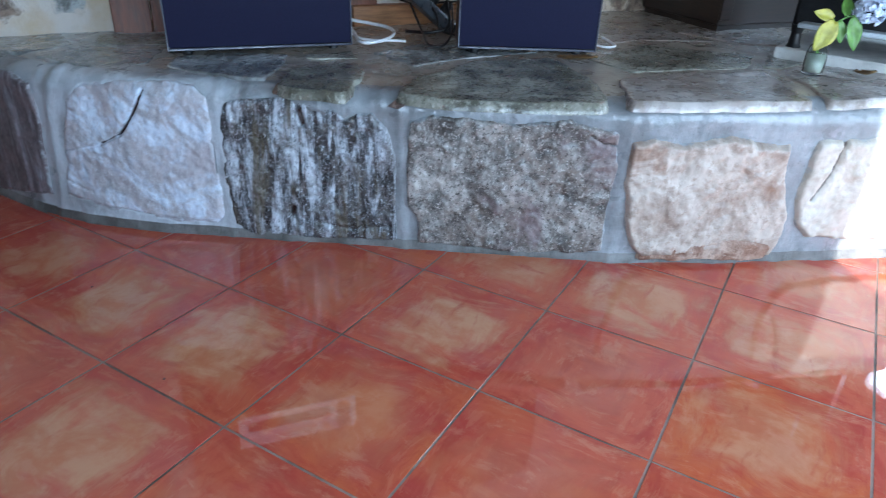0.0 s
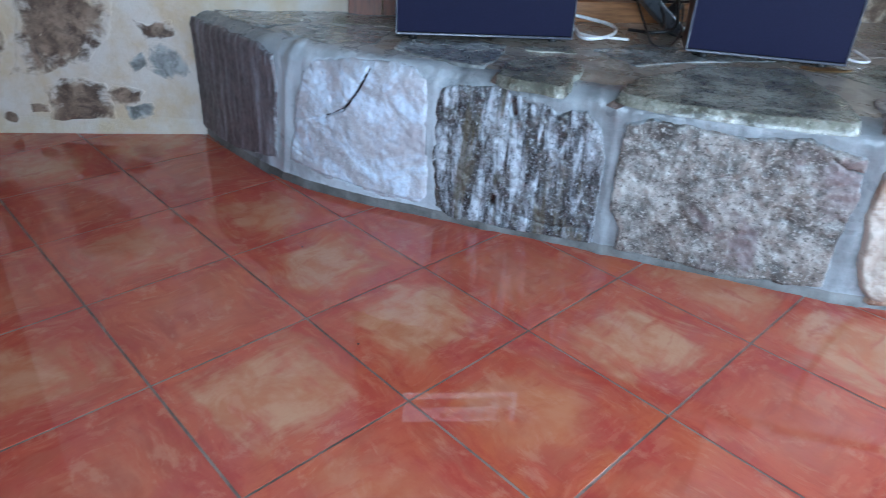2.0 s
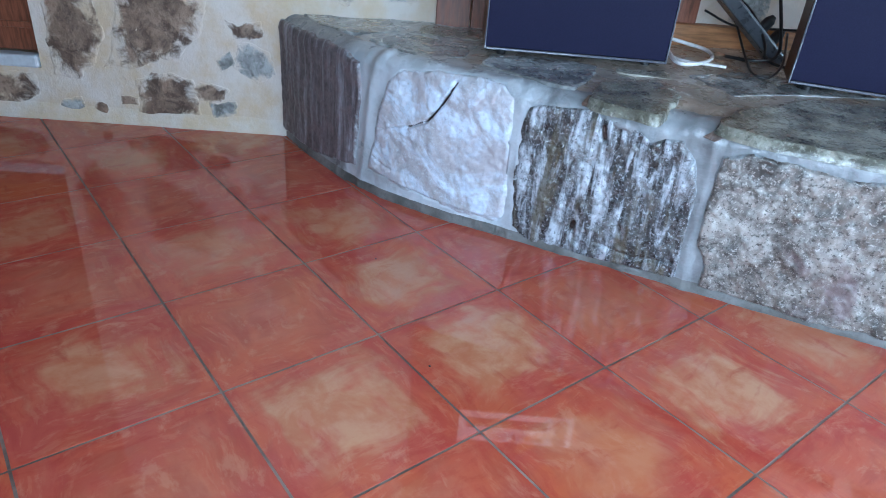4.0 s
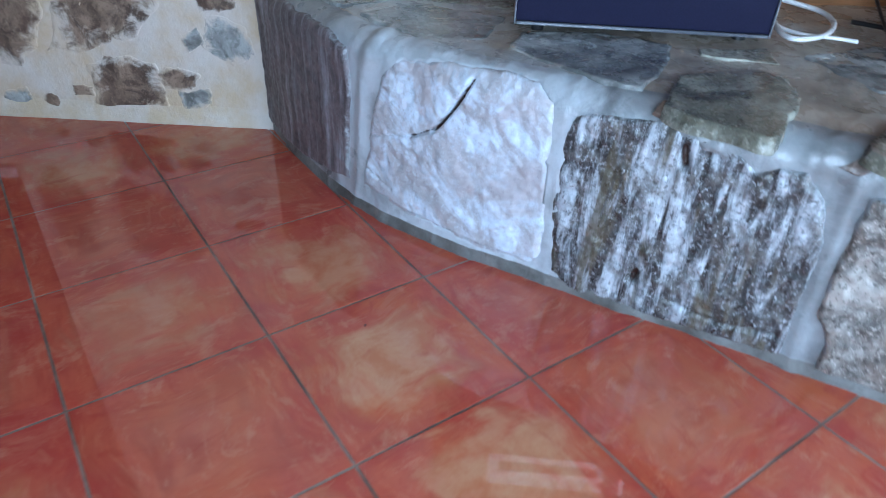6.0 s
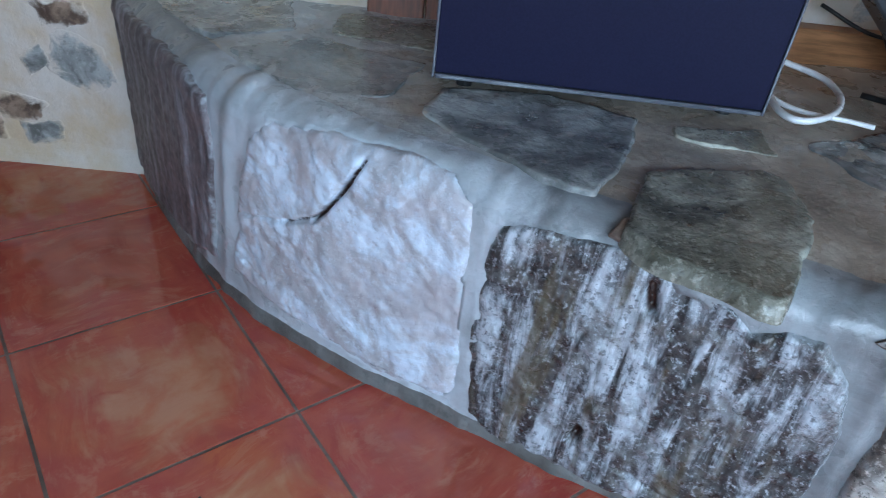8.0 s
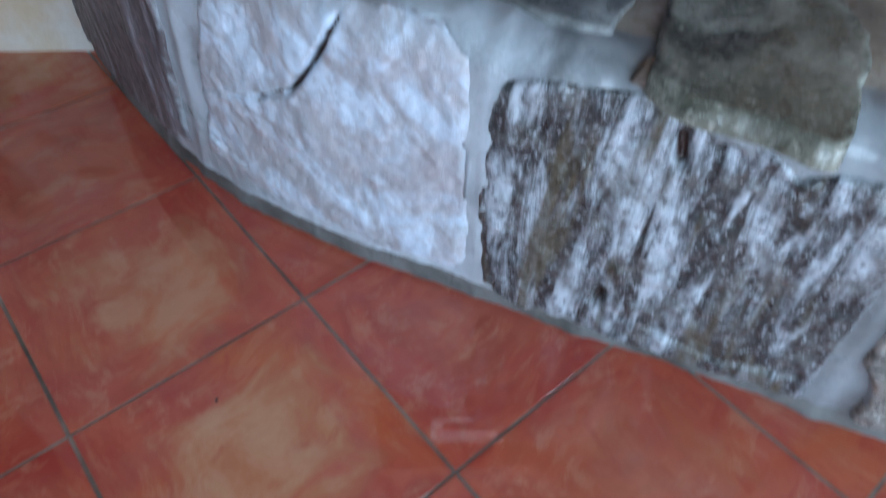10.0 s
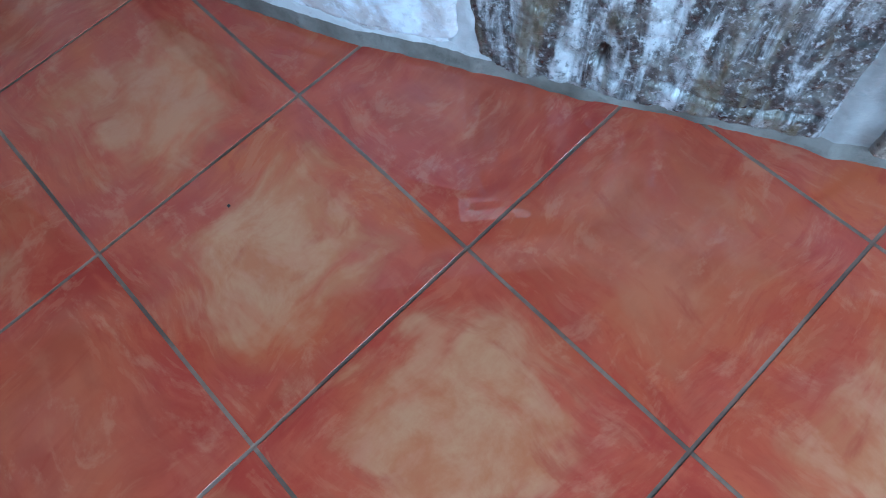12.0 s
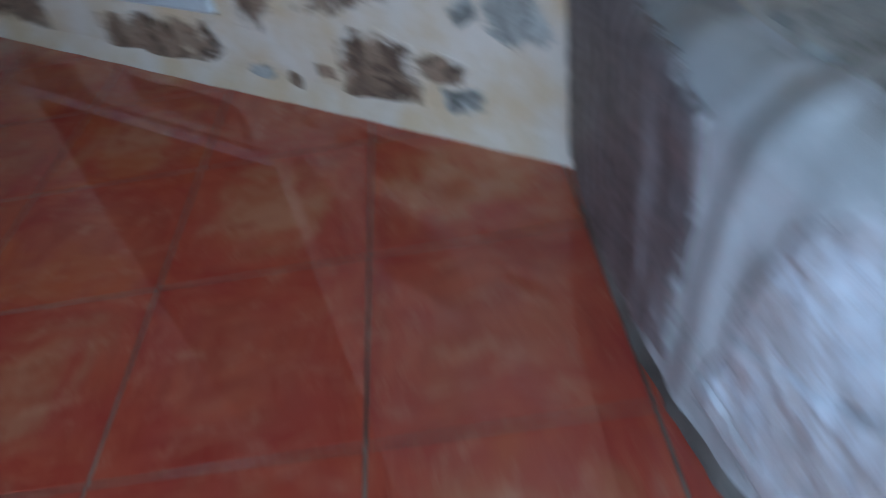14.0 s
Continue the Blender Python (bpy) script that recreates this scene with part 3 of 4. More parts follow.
def hearth_core():
    """Mortar body: a swollen foot, smoothed joints, the round brow and the bedding of the flags."""
    nu, rows_top = 760, 40
    vs = [-0.02] + [0.004 + 0.0072 * k for k in range(64)]
    nf = len(vs)
    verts = []
    for i in range(nu):
        s = S_END * i / (nu - 1)
        col = [on_front(s, v, mortar_swell(s, v)) for v in vs]
        q0 = col[-1]
        e0 = q0.z - (top_level(q0.x, q0.y) + 0.0005)
        q1 = W0 + E1 * (3.3 * i / (nu - 1)) - E2 * 0.05
        for r in range(1, rows_top + 1):
            q = Vector((q0.x, q0.y)).lerp(q1, r / rows_top)
            d = (q - Vector((q0.x, q0.y))).length
            col.append((q.x, q.y, top_level(q.x, q.y) + 0.0005 + e0 * max(0, 1 - d / 0.06) + 0.0025 * fract((q.x * 14, q.y * 14, 4), 3)))
        verts += col
    m = nf + rows_top
    faces, index = [], []
    for i in range(nu - 1):
        for r in range(m - 1):
            a = i * m + r
            faces.append((a, a + m, a + m + 1, a + 1))
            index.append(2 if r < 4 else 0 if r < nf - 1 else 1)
    ob = link("mortar_bed", verts, faces, M_MORTAR, hearth)
    ob.data.materials.append(M_MORTAR_TOP)
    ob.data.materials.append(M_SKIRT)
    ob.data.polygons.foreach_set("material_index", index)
    fade = []
    for i in range(nu):
        s = S_END * i / (nu - 1)
        f = min(max((s - 0.36) / 0.12, 0), 1) * min(max((1.20 - s) / 0.25, 0), 1)
        g = min(max((1.0 - s) / 0.3, 0), 1)
        fade += [f] * nf + [max(f * (1 - r / 6), g * 0.75) for r in range(rows_top)]
    ob.data.attributes.new("pale", "FLOAT", "POINT").data.foreach_set("value", fade)
    return ob


def inside_by(p, poly):
    """How far p lies inside the outline (negative outside)."""
    best, odd = 9.0, False
    for k in range(len(poly)):
        a, b = poly[k - 1], poly[k]
        best = min(best, seg_dist(p, a, b))
        if (a[1] > p[1]) != (b[1] > p[1]) and p[0] < (b[0] - a[0]) * (p[1] - a[1]) / (b[1] - a[1]) + a[0]:
            odd = not odd
    return best if odd else -best


def face_stone(outline, material, seed, proud=0.006, big=0.007, small=0.003, streak=0.0, cracks=(), label="", ragged=0.007, cell=0.0042, lip=0.010):
    """A rough front stone bedded in the mortar; its outline runs in (s, v) on the front."""
    BEDS.append(outline)
    s0, s1 = min(p[0] for p in outline) - 0.016, max(p[0] for p in outline) + 0.016
    v0, v1 = min(p[1] for p in outline) - 0.012, max(p[1] for p in outline) + 0.016
    nu, nv = int((s1 - s0) / cell), int((v1 - v0) / cell)
    verts, faces, inner, rift, keep, place = [], [], [], [], [], []
    for j in range(nv + 1):
        for i in range(nu + 1):
            s, v = s0 + (s1 - s0) * i / nu, v0 + (v1 - v0) * j / nv
            d = inside_by((s, v), outline)
            if d < 0.05:
                d += 0.005 + ragged * fract((s * 17 + seed, v * 17, seed), 4)
            t = min(max((d + 0.004) / lip, 0), 1)
            t = t * t * (3 - 2 * t)
            out, darken = -0.014 + (0.014 + proud) * t, 0.0
            if t > 0:
                out += t * (big * fract((s * 6 + seed, v * 6, seed), 3) + small * fract((s * 45, v * 45 + seed, 2.0), 4))
                if streak:
                    out += t * streak * fract((s * 38 + seed, v * 4, 1.0), 3)
                for depth, width, line in cracks:
                    e = min(seg_dist((s, v), line[k], line[k + 1]) for k in range(len(line) - 1))
                    e += 0.0016 * noise.noise(Vector((s * 70, v * 70, 1)))
                    g = math.exp(-(e / width) ** 2) if e < width * 4 else 0.0
                    out -= depth * g
                    darken = max(darken, g * min(depth / 0.014, 1))
            verts.append(on_front(s, v, out))
            inner.append(d)
            rift.append(darken)
            keep.append(d > -0.014)
            place += (s + seed, v, 0.0)
    for j in range(nv):
        for i in range(nu):
            a = j * (nu + 1) + i
            if keep[a] or keep[a + 1] or keep[a + nu + 1] or keep[a + nu + 2]:
                faces.append((a, a + 1, a + nu + 2, a + nu + 1))
    ob = link("stone", verts, faces, material, hearth, label)
    for nm, values in (("inner", inner), ("crack", rift)):
        ob.data.attributes.new(nm, "FLOAT", "POINT").data.foreach_set("value", values)
    ob.data.attributes.new("sv", "FLOAT_VECTOR", "POINT").data.foreach_set("vector", place)
    return ob


def seg_dist(p, a, b):
    ax, ay, bx, by = a[0], a[1], b[0], b[1]
    dx, dy = bx - ax, by - ay
    t = min(max(((p[0] - ax) * dx + (p[1] - ay) * dy) / (dx * dx + dy * dy), 0), 1)
    return math.hypot(p[0] - ax - t * dx, p[1] - ay - t * dy)


CRACKS = [(0.022, 0.0031, ((0.806, 0.352), (0.778, 0.310), (0.752, 0.276), (0.738, 0.262))), (0.014, 0.0026, ((0.822, 0.384), (0.806, 0.352))), (0.012, 0.0022, ((0.742, 0.266), (0.700, 0.244), (0.682, 0.236))),
          (0.006, 0.0022, ((0.682, 0.236), (0.650, 0.226), (0.600, 0.212), (0.575, 0.205))), (0.007, 0.0024, ((0.560, 0.120), (0.590, 0.104), (0.632, 0.096))), (0.006, 0.003, ((0.60, 0.068), (0.75, 0.050), (0.90, 0.042), (0.99, 0.048)))]
face_stone([(-0.02, 0.02), (0.24, 0.024), (0.42, 0.050), (0.485, 0.066), (0.492, 0.20), (0.508, 0.30), (0.49, 0.37), (0.42, 0.392), (0.20, 0.397), (-0.02, 0.392)], M_S1, 3.1, 0.004, big=0.005, small=0.0018, streak=0.0012, lip=0.016,
           label="dark mauve-brown rock with upright streaks")
face_stone([(0.532, 0.066), (0.66, 0.048), (0.84, 0.026), (0.985, 0.030), (1.000, 0.06), (0.998, 0.186), (0.990, 0.30), (0.990, 0.375), (0.945, 0.418), (0.87, 0.430), (0.735, 0.414), (0.645, 0.394), (0.60, 0.345), (0.572, 0.25), (0.548, 0.15)],
           M_S2, 8.7, 0.0015, big=0.008, small=0.0026, cell=0.0034, lip=0.030, cracks=CRACKS, label="pale bluish-white quartz rock with a slanting crack")
face_stone([(1.018, 0.04), (1.06, 0.012), (1.22, 0.014), (1.36, 0.022), (1.445, 0.026), (1.440, 0.14), (1.436, 0.26), (1.418, 0.320), (1.385, 0.356), (1.345, 0.360), (1.318, 0.340), (1.28, 0.362), (1.21, 0.380), (1.175, 0.394), (1.14, 0.382), (1.07, 0.374), (1.024, 0.362), (1.008, 0.33), (1.006, 0.18)],
           M_S3, 5.5, 0.004, small=0.0045, streak=0.0022, lip=0.012, cell=0.0036, cracks=[(0.020, 0.007, ((1.176, 0.095), (1.174, 0.078))), (0.016, 0.006, ((1.205, 0.352), (1.212, 0.325))), (0.008, 0.004, ((1.24, 0.060), (1.33, 0.050), (1.43, 0.062)))],
           label="black and white banded gneiss with upright bands")
face_stone([(1.476, 0.344), (1.534, 0.360), (1.716, 0.350), (1.824, 0.356), (1.86, 0.368), (1.975, 0.336), (1.980, 0.254), (1.972, 0.160), (1.980, 0.032), (1.746, 0.012), (1.506, 0.024), (1.500, 0.092), (1.482, 0.124), (1.474, 0.228)],
           M_S4, 2.3, 0.007, small=0.005, lip=0.010, cracks=[(0.012, 0.003, ((1.91, 0.335), (1.94, 0.318), (1.975, 0.312)))], label="speckled brown-grey granite block")
face_stone([(2.016, 0.318), (2.062, 0.334), (2.140, 0.316), (2.250, 0.334), (2.312, 0.320), (2.406, 0.316), (2.440, 0.162), (2.458, 0.086), (2.430, 0.020), (2.354, 0.014), (2.244, 0.026), (2.082, 0.022), (2.038, 0.078), (2.008, 0.224)],
           M_S5, 6.2, 0.016, big=0.010, small=0.004, lip=0.018, label="tan sandstone block with rusty foot")
face_stone([(2.482, 0.324), (2.572, 0.330), (2.75, 0.330), (2.95, 0.340), (2.98, 0.20), (2.96, 0.05), (2.70, 0.06), (2.524, 0.072), (2.480, 0.118), (2.458, 0.216)],
           M_S6, 9.4, 0.014, big=0.010, small=0.004, lip=0.018, cracks=[(0.010, 0.005, ((2.55, 0.33), (2.53, 0.24), (2.50, 0.18)))], label="cream sandstone block")
face_stone([(3.03, 0.04), (3.44, 0.03), (3.44, 0.34), (3.03, 0.34)], M_S5, 4.4, 0.016, small=0.003, lip=0.016)
hearth_core()


M_RUST = rock_material("rusty_stone", (0.040, 0.024, 0.019), (0.10, 0.062, 0.046), (0.24, 0.18, 0.14), scale=20.0, grain=110.0, rough=0.4, coat=0.3)

M_RUSTY = rock_material("orange_brown_rust", (0.15, 0.070, 0.040), (0.25, 0.140, 0.092), (0.42, 0.31, 0.24), scale=20.0, grain=120.0, rough=0.45, coat=0.2)


def chip(outline, material, seed, base=0.002, lift=0.006, ragged=0.008, label="", name="stone_chip"):
    return blob(name, outline, lambda u, v, h: on_front(u, v, base + h), lift, material, hearth, seed, rings=10, ragged=ragged, rough=0.004, edge=0.3, sink=0.025, label=label)


chip([(1.478, 0.03), (1.492, 0.03), (1.496, 0.12), (1.492, 0.30), (1.480, 0.30)], M_RUST, 7.7, -0.016, 0.006, 0.004, label="reddish broken edge")
chip([(1.990, 0.03), (2.012, 0.03), (2.010, 0.10), (1.998, 0.19), (1.988, 0.19)], M_RUST, 8.8, -0.012, 0.008, 0.004, label="reddish broken edge")
chip([(2.06, 0.016), (2.42, 0.012), (2.44, 0.05), (2.33, 0.078), (2.20, 0.055), (2.08, 0.050)], M_RUSTY, 9.3, 0.009, 0.006, label="rusty granular foot")
chip([(1.142, 0.392), (1.160, 0.388), (1.176, 0.404), (1.172, 0.424), (1.150, 0.418)], M_RUST, 5.1, 0.002, 0.010, 0.003, label="dark red-brown chip in the lip")
chip([(1.42, 0.378), (1.447, 0.372), (1.475, 0.392), (1.455, 0.408)], M_RUST, 2.7, 0.0, 0.005, 0.004, label="dark brown chip in the lip")


def flag(outline, material, seed, thick=0.009, label="", rough=0.004, edge=0.08):
    return blob("flagstone", outline, lambda x, y, h: Vector((x, y, top_level(x, y) + h)), thick * 0.16 + 0.001, material, hearth, seed, rings=16, ragged=0.010, rough=rough * 0.6, edge=edge * 1.2, label=label, soft=2, side=1.2)


flag([(-0.790, 0.39), (-0.722, 0.552), (-0.688, 0.550), (-0.598, 0.474), (-0.568, 0.376), (-0.531, 0.293), (-0.607, 0.266), (-0.667, 0.247), (-0.702, 0.246), (-0.746, 0.312)], M_SLATE, 1.3, 0.030, "olive-grey slate flag with a chipped corner")
flag([(-1.060, 0.225), (-1.125, 0.317), (-1.04, 0.455), (-0.905, 0.515), (-0.838, 0.425), (-0.772, 0.287), (-0.838, 0.256), (-0.965, 0.233)], M_SLATE_BLUE, 4.7, 0.020, "smooth blue-grey slate flag")
flag([(-0.865, 0.545), (-0.79, 0.66), (-0.735, 0.60), (-0.845, 0.522)], M_SLATE, 3.3, 0.014)
flag([(-0.455, 0.375), (-0.485, 0.50), (-0.46, 0.76), (-0.28, 0.93), (-0.09, 0.75), (0.010, 0.570), (-0.18, 0.475), (-0.36, 0.385)], M_SLATE, 7.9, 0.028, "olive-grey slate flag with a broken lip")
flag([(0.040, 0.615), (-0.06, 0.80), (0.10, 1.00), (0.26, 1.12), (0.405, 0.885), (0.24, 0.745)], M_SLATE_PALE, 2.2, 0.022, "pale worn flag along the brow")
flag([(-0.20, 0.96), (-0.13, 1.26), (0.20, 1.38), (0.215, 1.14), (-0.04, 0.90)], M_SLATE, 6.6, 0.014, "olive-brown slate flag")
flag([(0.43, 0.915), (0.28, 1.15), (0.36, 1.40), (0.62, 1.52), (0.86, 1.36), (0.80, 1.22)], M_SLATE_PALE, 3.8, 0.012, "pale brown flag with damp stain")
flag([(-0.56, 0.62), (-0.74, 0.68), (-0.70, 0.86), (-0.52, 1.02), (-0.34, 0.98), (-0.50, 0.78)], M_SLATE_BLUE, 5.1, 0.010)
flag([(-1.78, 0.08), (-1.60, 0.30), (-1.42, 0.22), (-1.45, 0.07), (-1.62, 0.05)], M_SLATE_BLUE, 8.2, 0.008)
flag([(-1.39, 0.08), (-1.38, 0.24), (-1.22, 0.36), (-1.12, 0.21), (-1.20, 0.10)], M_SLATE_BLUE, 2.9, 0.008)
flag([(-0.30, 1.02), (-0.44, 1.10), (-0.38, 1.42), (-0.16, 1.62), (0.06, 1.52), (-0.16, 1.32)], M_SLATE_PALE, 1.9, 0.010)

flag([(0.24, 1.18), (0.23, 1.42), (0.34, 1.56), (0.52, 1.55), (0.36, 1.42), (0.29, 1.22)], M_SLATE, 2.6, 0.008, "dark damp slate flag")
flag([(-0.10, 1.60), (0.10, 1.55), (0.24, 1.60), (0.20, 1.90), (-0.02, 1.86)], M_SLATE_PALE, 9.1, 0.008)
flag([(-1.50, 0.34), (-1.40, 0.27), (-1.26, 0.40), (-1.18, 0.46), (-1.30, 0.60)], M_SLATE, 1.1, 0.008)

# ---- stones left showing in the plaster: coordinates run away from the hearth along the wall ----
WALLSTONES = [
    (M_WALLSTONE, [(0.56, 0.20), (0.53, 0.33), (0.50, 0.46), (0.30, 0.50), (0.245, 0.41), (0.29, 0.30), (0.37, 0.23), (0.44, 0.225)]),
    (M_WALLSTONE, [(0.48, 0.15), (0.37, 0.18), (0.31, 0.15), (0.285, 0.05), (0.40, 0.03), (0.48, 0.03)]),
    (M_WALLSTONE, [(0.30, 0.14), (0.235, 0.165), (0.18, 0.14), (0.22, 0.10), (0.27, 0.10)]),
    (M_GREYSTONE, [(0.25, 0.09), (0.17, 0.10), (0.165, 0.06), (0.24, 0.045)]),
    (M_WALLSTONE, [(0.752, 0.17), (0.752, 0.46), (0.61, 0.46), (0.59, 0.30), (0.62, 0.22), (0.69, 0.155)]),
    (M_GREYSTONE, [(0.76, 0.025), (0.745, 0.075), (0.69, 0.075), (0.665, 0.025)]),
    (M_WALLSTONE, [(0.655, 0.02), (0.63, 0.07), (0.60, 0.065), (0.575, 0.02)]),
    (M_WALLSTONE, [(0.545, 0.09), (0.55, 0.06), (0.50, 0.058), (0.505, 0.088)]),
    (M_GREYSTONE, [(0.14, 0.29), (0.11, 0.31), (0.05, 0.28), (0.02, 0.21), (0.09, 0.18), (0.15, 0.22)]),
    (M_GREYSTONE, [(0.21, 0.24), (0.17, 0.27), (0.155, 0.235), (0.20, 0.205)]),
    (M_WALLSTONE, [(0.17, 0.37), (0.07, 0.37), (0.06, 0.325), (0.14, 0.315)]),
    (M_WALLSTONE, [(1.30, 0.03), (1.26, 0.125), (1.05, 0.145), (0.85, 0.145), (0.84, 0.09), (0.92, 0.03), (1.1, 0.02)]),
    (M_WALLSTONE, [(-0.10, 0.465), (-0.22, 0.455), (-0.27, 0.485), (-0.24, 0.53), (-0.12, 0.52)]),
    (M_GREYSTONE, [(-0.36, 0.475), (-0.35, 0.545), (-0.45, 0.55), (-0.43, 0.475)]),
    (M_GREYSTONE, [(-0.16, 0.60), (-0.18, 0.68), (-0.34, 0.68), (-0.32, 0.59)]),
    (M_WALLSTONE, [(-0.02, 0.46), (-0.03, 0.50), (-0.07, 0.50), (-0.06, 0.455)]),
    (M_WALLSTONE, [(1.55, 0.05), (1.52, 0.18), (1.80, 0.20), (1.86, 0.08)]),
    (M_GREYSTONE, [(-1.10, 0.55), (-1.12, 0.66), (-1.28, 0.66), (-1.26, 0.54)]),
    (M_GREYSTONE, [(-1.45, 0.50), (-1.46, 0.60), (-1.56, 0.60), (-1.55, 0.49)]),
    (M_WALLSTONE, [(-2.30, 0.42), (-2.28, 0.66), (-2.55, 0.70), (-2.58, 0.42)]),
]
for i, (m, o) in enumerate(WALLSTONES):
    mid = sum((Vector(p) for p in o), Vector((0, 0))) / len(o)
    o = [tuple(mid + (Vector(p) - mid) * 1.16) for p in o]
    blob("wall_stone", o, lambda u, v, h: plan(-u, h, v), 0.0022, m, wall_west, 2.0 + i * 1.37, rings=12, ragged=0.016, rough=0.003, edge=0.9, sink=0.004, soft=2)


# a low skirting swell of plaster where wall meets floor
def plaster_foot():
    verts, faces = [], []
    n = 120
    for i in range(n + 1):
        a = -2.3 + 2.32 * i / n
        w = 0.008 + 0.006 * noise.noise(Vector((a * 6, 0, 3)))
        for b, z in ((w + 0.012, -0.01), (w + 0.010, 0.006), (w * 0.6, 0.03 + 0.01 * noise.noise(Vector((a * 9, 1, 3)))), (-0.004, 0.07)):
            verts.append(plan(a, b, z))
    for i in range(n):
        for k in range(3):
            q = i * 4 + k
            faces.append((q, q + 1, q + 5, q + 4))
    tagged(link("trim", verts, faces, M_PLASTER), "uneven cream plaster foot of the wall", "plaster", kind="structure")


plaster_foot()


def raised_door():
    """A reddish wooden door set in the wall above the floor, with a pale metal weather bar."""
    thing = new("door_1")
    a0, a1, z0 = DOOR
    ang = math.degrees(math.atan2(E1.y, E1.x))
    mid = (a0 + a1) / 2
    p = plan(mid, -0.05, z0 + 0.05)
    part("door_leaf", box(a1 - a0 - 0.01, 0.045, 1.86, pose(p.x, p.y, p.z, 0, 0, ang), 0.004), M_WOOD, thing)
    p = plan(mid, -0.022, z0 + 0.125)
    part("panel_moulding", box(a1 - a0 - 0.03, 0.012, 0.02, pose(p.x, p.y, p.z, 0, 0, ang), 0.004), M_WOOD, thing)
    p = plan(mid, -0.012, z0 + 0.002)
    part("weather_bar", box(a1 - a0 - 0.006, 0.05, 0.042, pose(p.x, p.y, p.z, 0, 0, ang), 0.008), M_ALU, thing, "pale aluminium weather bar")
    return tagged(thing, "closed red-brown wooden door with a pale metal weather bar", "door", kind="structure")


raised_door()


# ---- things on the hearth ----
def loudspeaker(p0, p1, depth, height, z):
    """A wooden cabinet with a dark front between two bottom corners."""
    thing = new("loudspeaker")
    d = Vector((p1[0] - p0[0], p1[1] - p0[1]))
    w = d.length
    ang = math.degrees(math.atan2(d.y, d.x))
    thing.matrix_world = pose((p0[0] + p1[0]) / 2, (p0[1] + p1[1]) / 2, z, 0, 0, ang)
    part("cabinet", box(w, depth, height, pose(0, depth / 2 + 0.012, 0), 0.003), M_VENEER, thing, "brown wood veneer cabinet")
    part("front_panel", box(w - 0.008, 0.012, height - 0.014, pose(0, 0.005, 0.010), 0.002), M_NAVY, thing, "dark navy front panel")
    for x in (-w / 2 + 0.002, w / 2 - 0.002):
        part("trim_strip", box(0.004, 0.014, height - 0.004, pose(x, 0.003, 0.002), 0.0012), M_TRIM, thing, "thin clear plastic edge")
    part("bottom_strip", box(w - 0.010, 0.016, 0.007, pose(0, 0.003, 0.002), 0.002), M_TRIM, thing, "thin clear plastic edge")
    for x in (-w / 2 + 0.05, w / 2 - 0.05):
        for y in (0.03, depth - 0.02):
            part("foot", lathe([(0.013, -0.014), (0.014, 0.0), (0.012, 0.002)], pose(x, y, 0), 12), M_BLACK, thing)
    return tagged(thing, "loudspeaker with dark navy front and brown cabinet standing on the hearth", "loudspeaker", "pair of loudspeakers")


PL0, PL1 = (-1.135, 0.300), (-0.815, 0.690)
PR0, PR1 = (-0.530, 0.812), (-0.192, 1.028)
loudspeaker(PL0, PL1, 0.30, 0.428, 0.425)
loudspeaker(PR0, PR1, 0.13, 0.388, 0.436)


def receiver():
    """Silver hi-fi receiver on the left loudspeaker."""
    thing = new("stereo_receiver")
    d = Vector((PL1[0] - PL0[0], PL1[1] - PL0[1])).normalized()
    n = Vector((d.y, -d.x))
    c = Vector(PL0) + d * 0.259 + n * 0.033
    thing.matrix_world = pose(c.x, c.y, 0.8645, 0, 0, math.degrees(math.atan2(d.y, d.x)))
    part("case", box(0.42, 0.22, 0.138, pose(0, 0.122, 0.004), 0.003), M_GREYPLASTIC, thing, "dark grey metal case")
    part("face_plate", box(0.43, 0.012, 0.143, pose(0, 0.004, 0.002), 0.002), M_SILVER, thing, "brushed silver face plate")
    for x, z, r in ((0.168, 0.104, 0.027), (0.168, 0.040, 0.027), (0.10, 0.11, 0.010), (0.05, 0.11, 0.008), (0.0, 0.11, 0.008), (-0.06, 0.11, 0.008)):
        part("knob", lathe([(r, 0), (r, 0.014), (r * 0.85, 0.017), (r * 0.8, 0.017)], pose(x, -0.002, z, 90, 0, 0), 24), M_GREYPLASTIC, thing)
    part("display", box(0.30, 0.004, 0.04, pose(-0.03, -0.003, 0.03), 0.001), M_GREYPLASTIC, thing, "dark display window")
    for x in (-0.17, 0.17):
        for y in (0.04, 0.20):
            part("foot", lathe([(0.014, -0.011), (0.014, 0.006)], pose(x, y, 0), 14), M_BLACK, thing)
    return tagged(thing, "silver stereo receiver with two large knobs on a loudspeaker", "receiver")


receiver()


def power_strip():
    thing = new("power_strip")
    thing.matrix_world = pose(-0.775, 0.985, 0.500, 0, 38, 62)
    part("body", box(0.30, 0.055, 0.040, None, 0.008), M_GREYPLASTIC, thing, "dark grey plastic body")
    part("switch", box(0.022, 0.018, 0.010, pose(-0.125, 0, 0.038), 0.003), M_RED, thing, "red rocker switch")
    for x in (-0.07, -0.02, 0.03, 0.08):
        part("socket", lathe([(0.019, 0.0), (0.019, 0.0035), (0.015, 0.0035), (0.014, 0.001)], pose(x, 0, 0.0385), 20), M_BLACK, thing)
    for x in (0.03, 0.085):
        part("plug", lathe([(0.017, 0), (0.016, 0.03), (0.008, 0.045)], pose(x, 0, 0.041), 16), M_BLACK, thing, "black plug")
    return tagged(thing, "dark grey power strip with red switch leaning on the wall", "power strip")


power_strip()


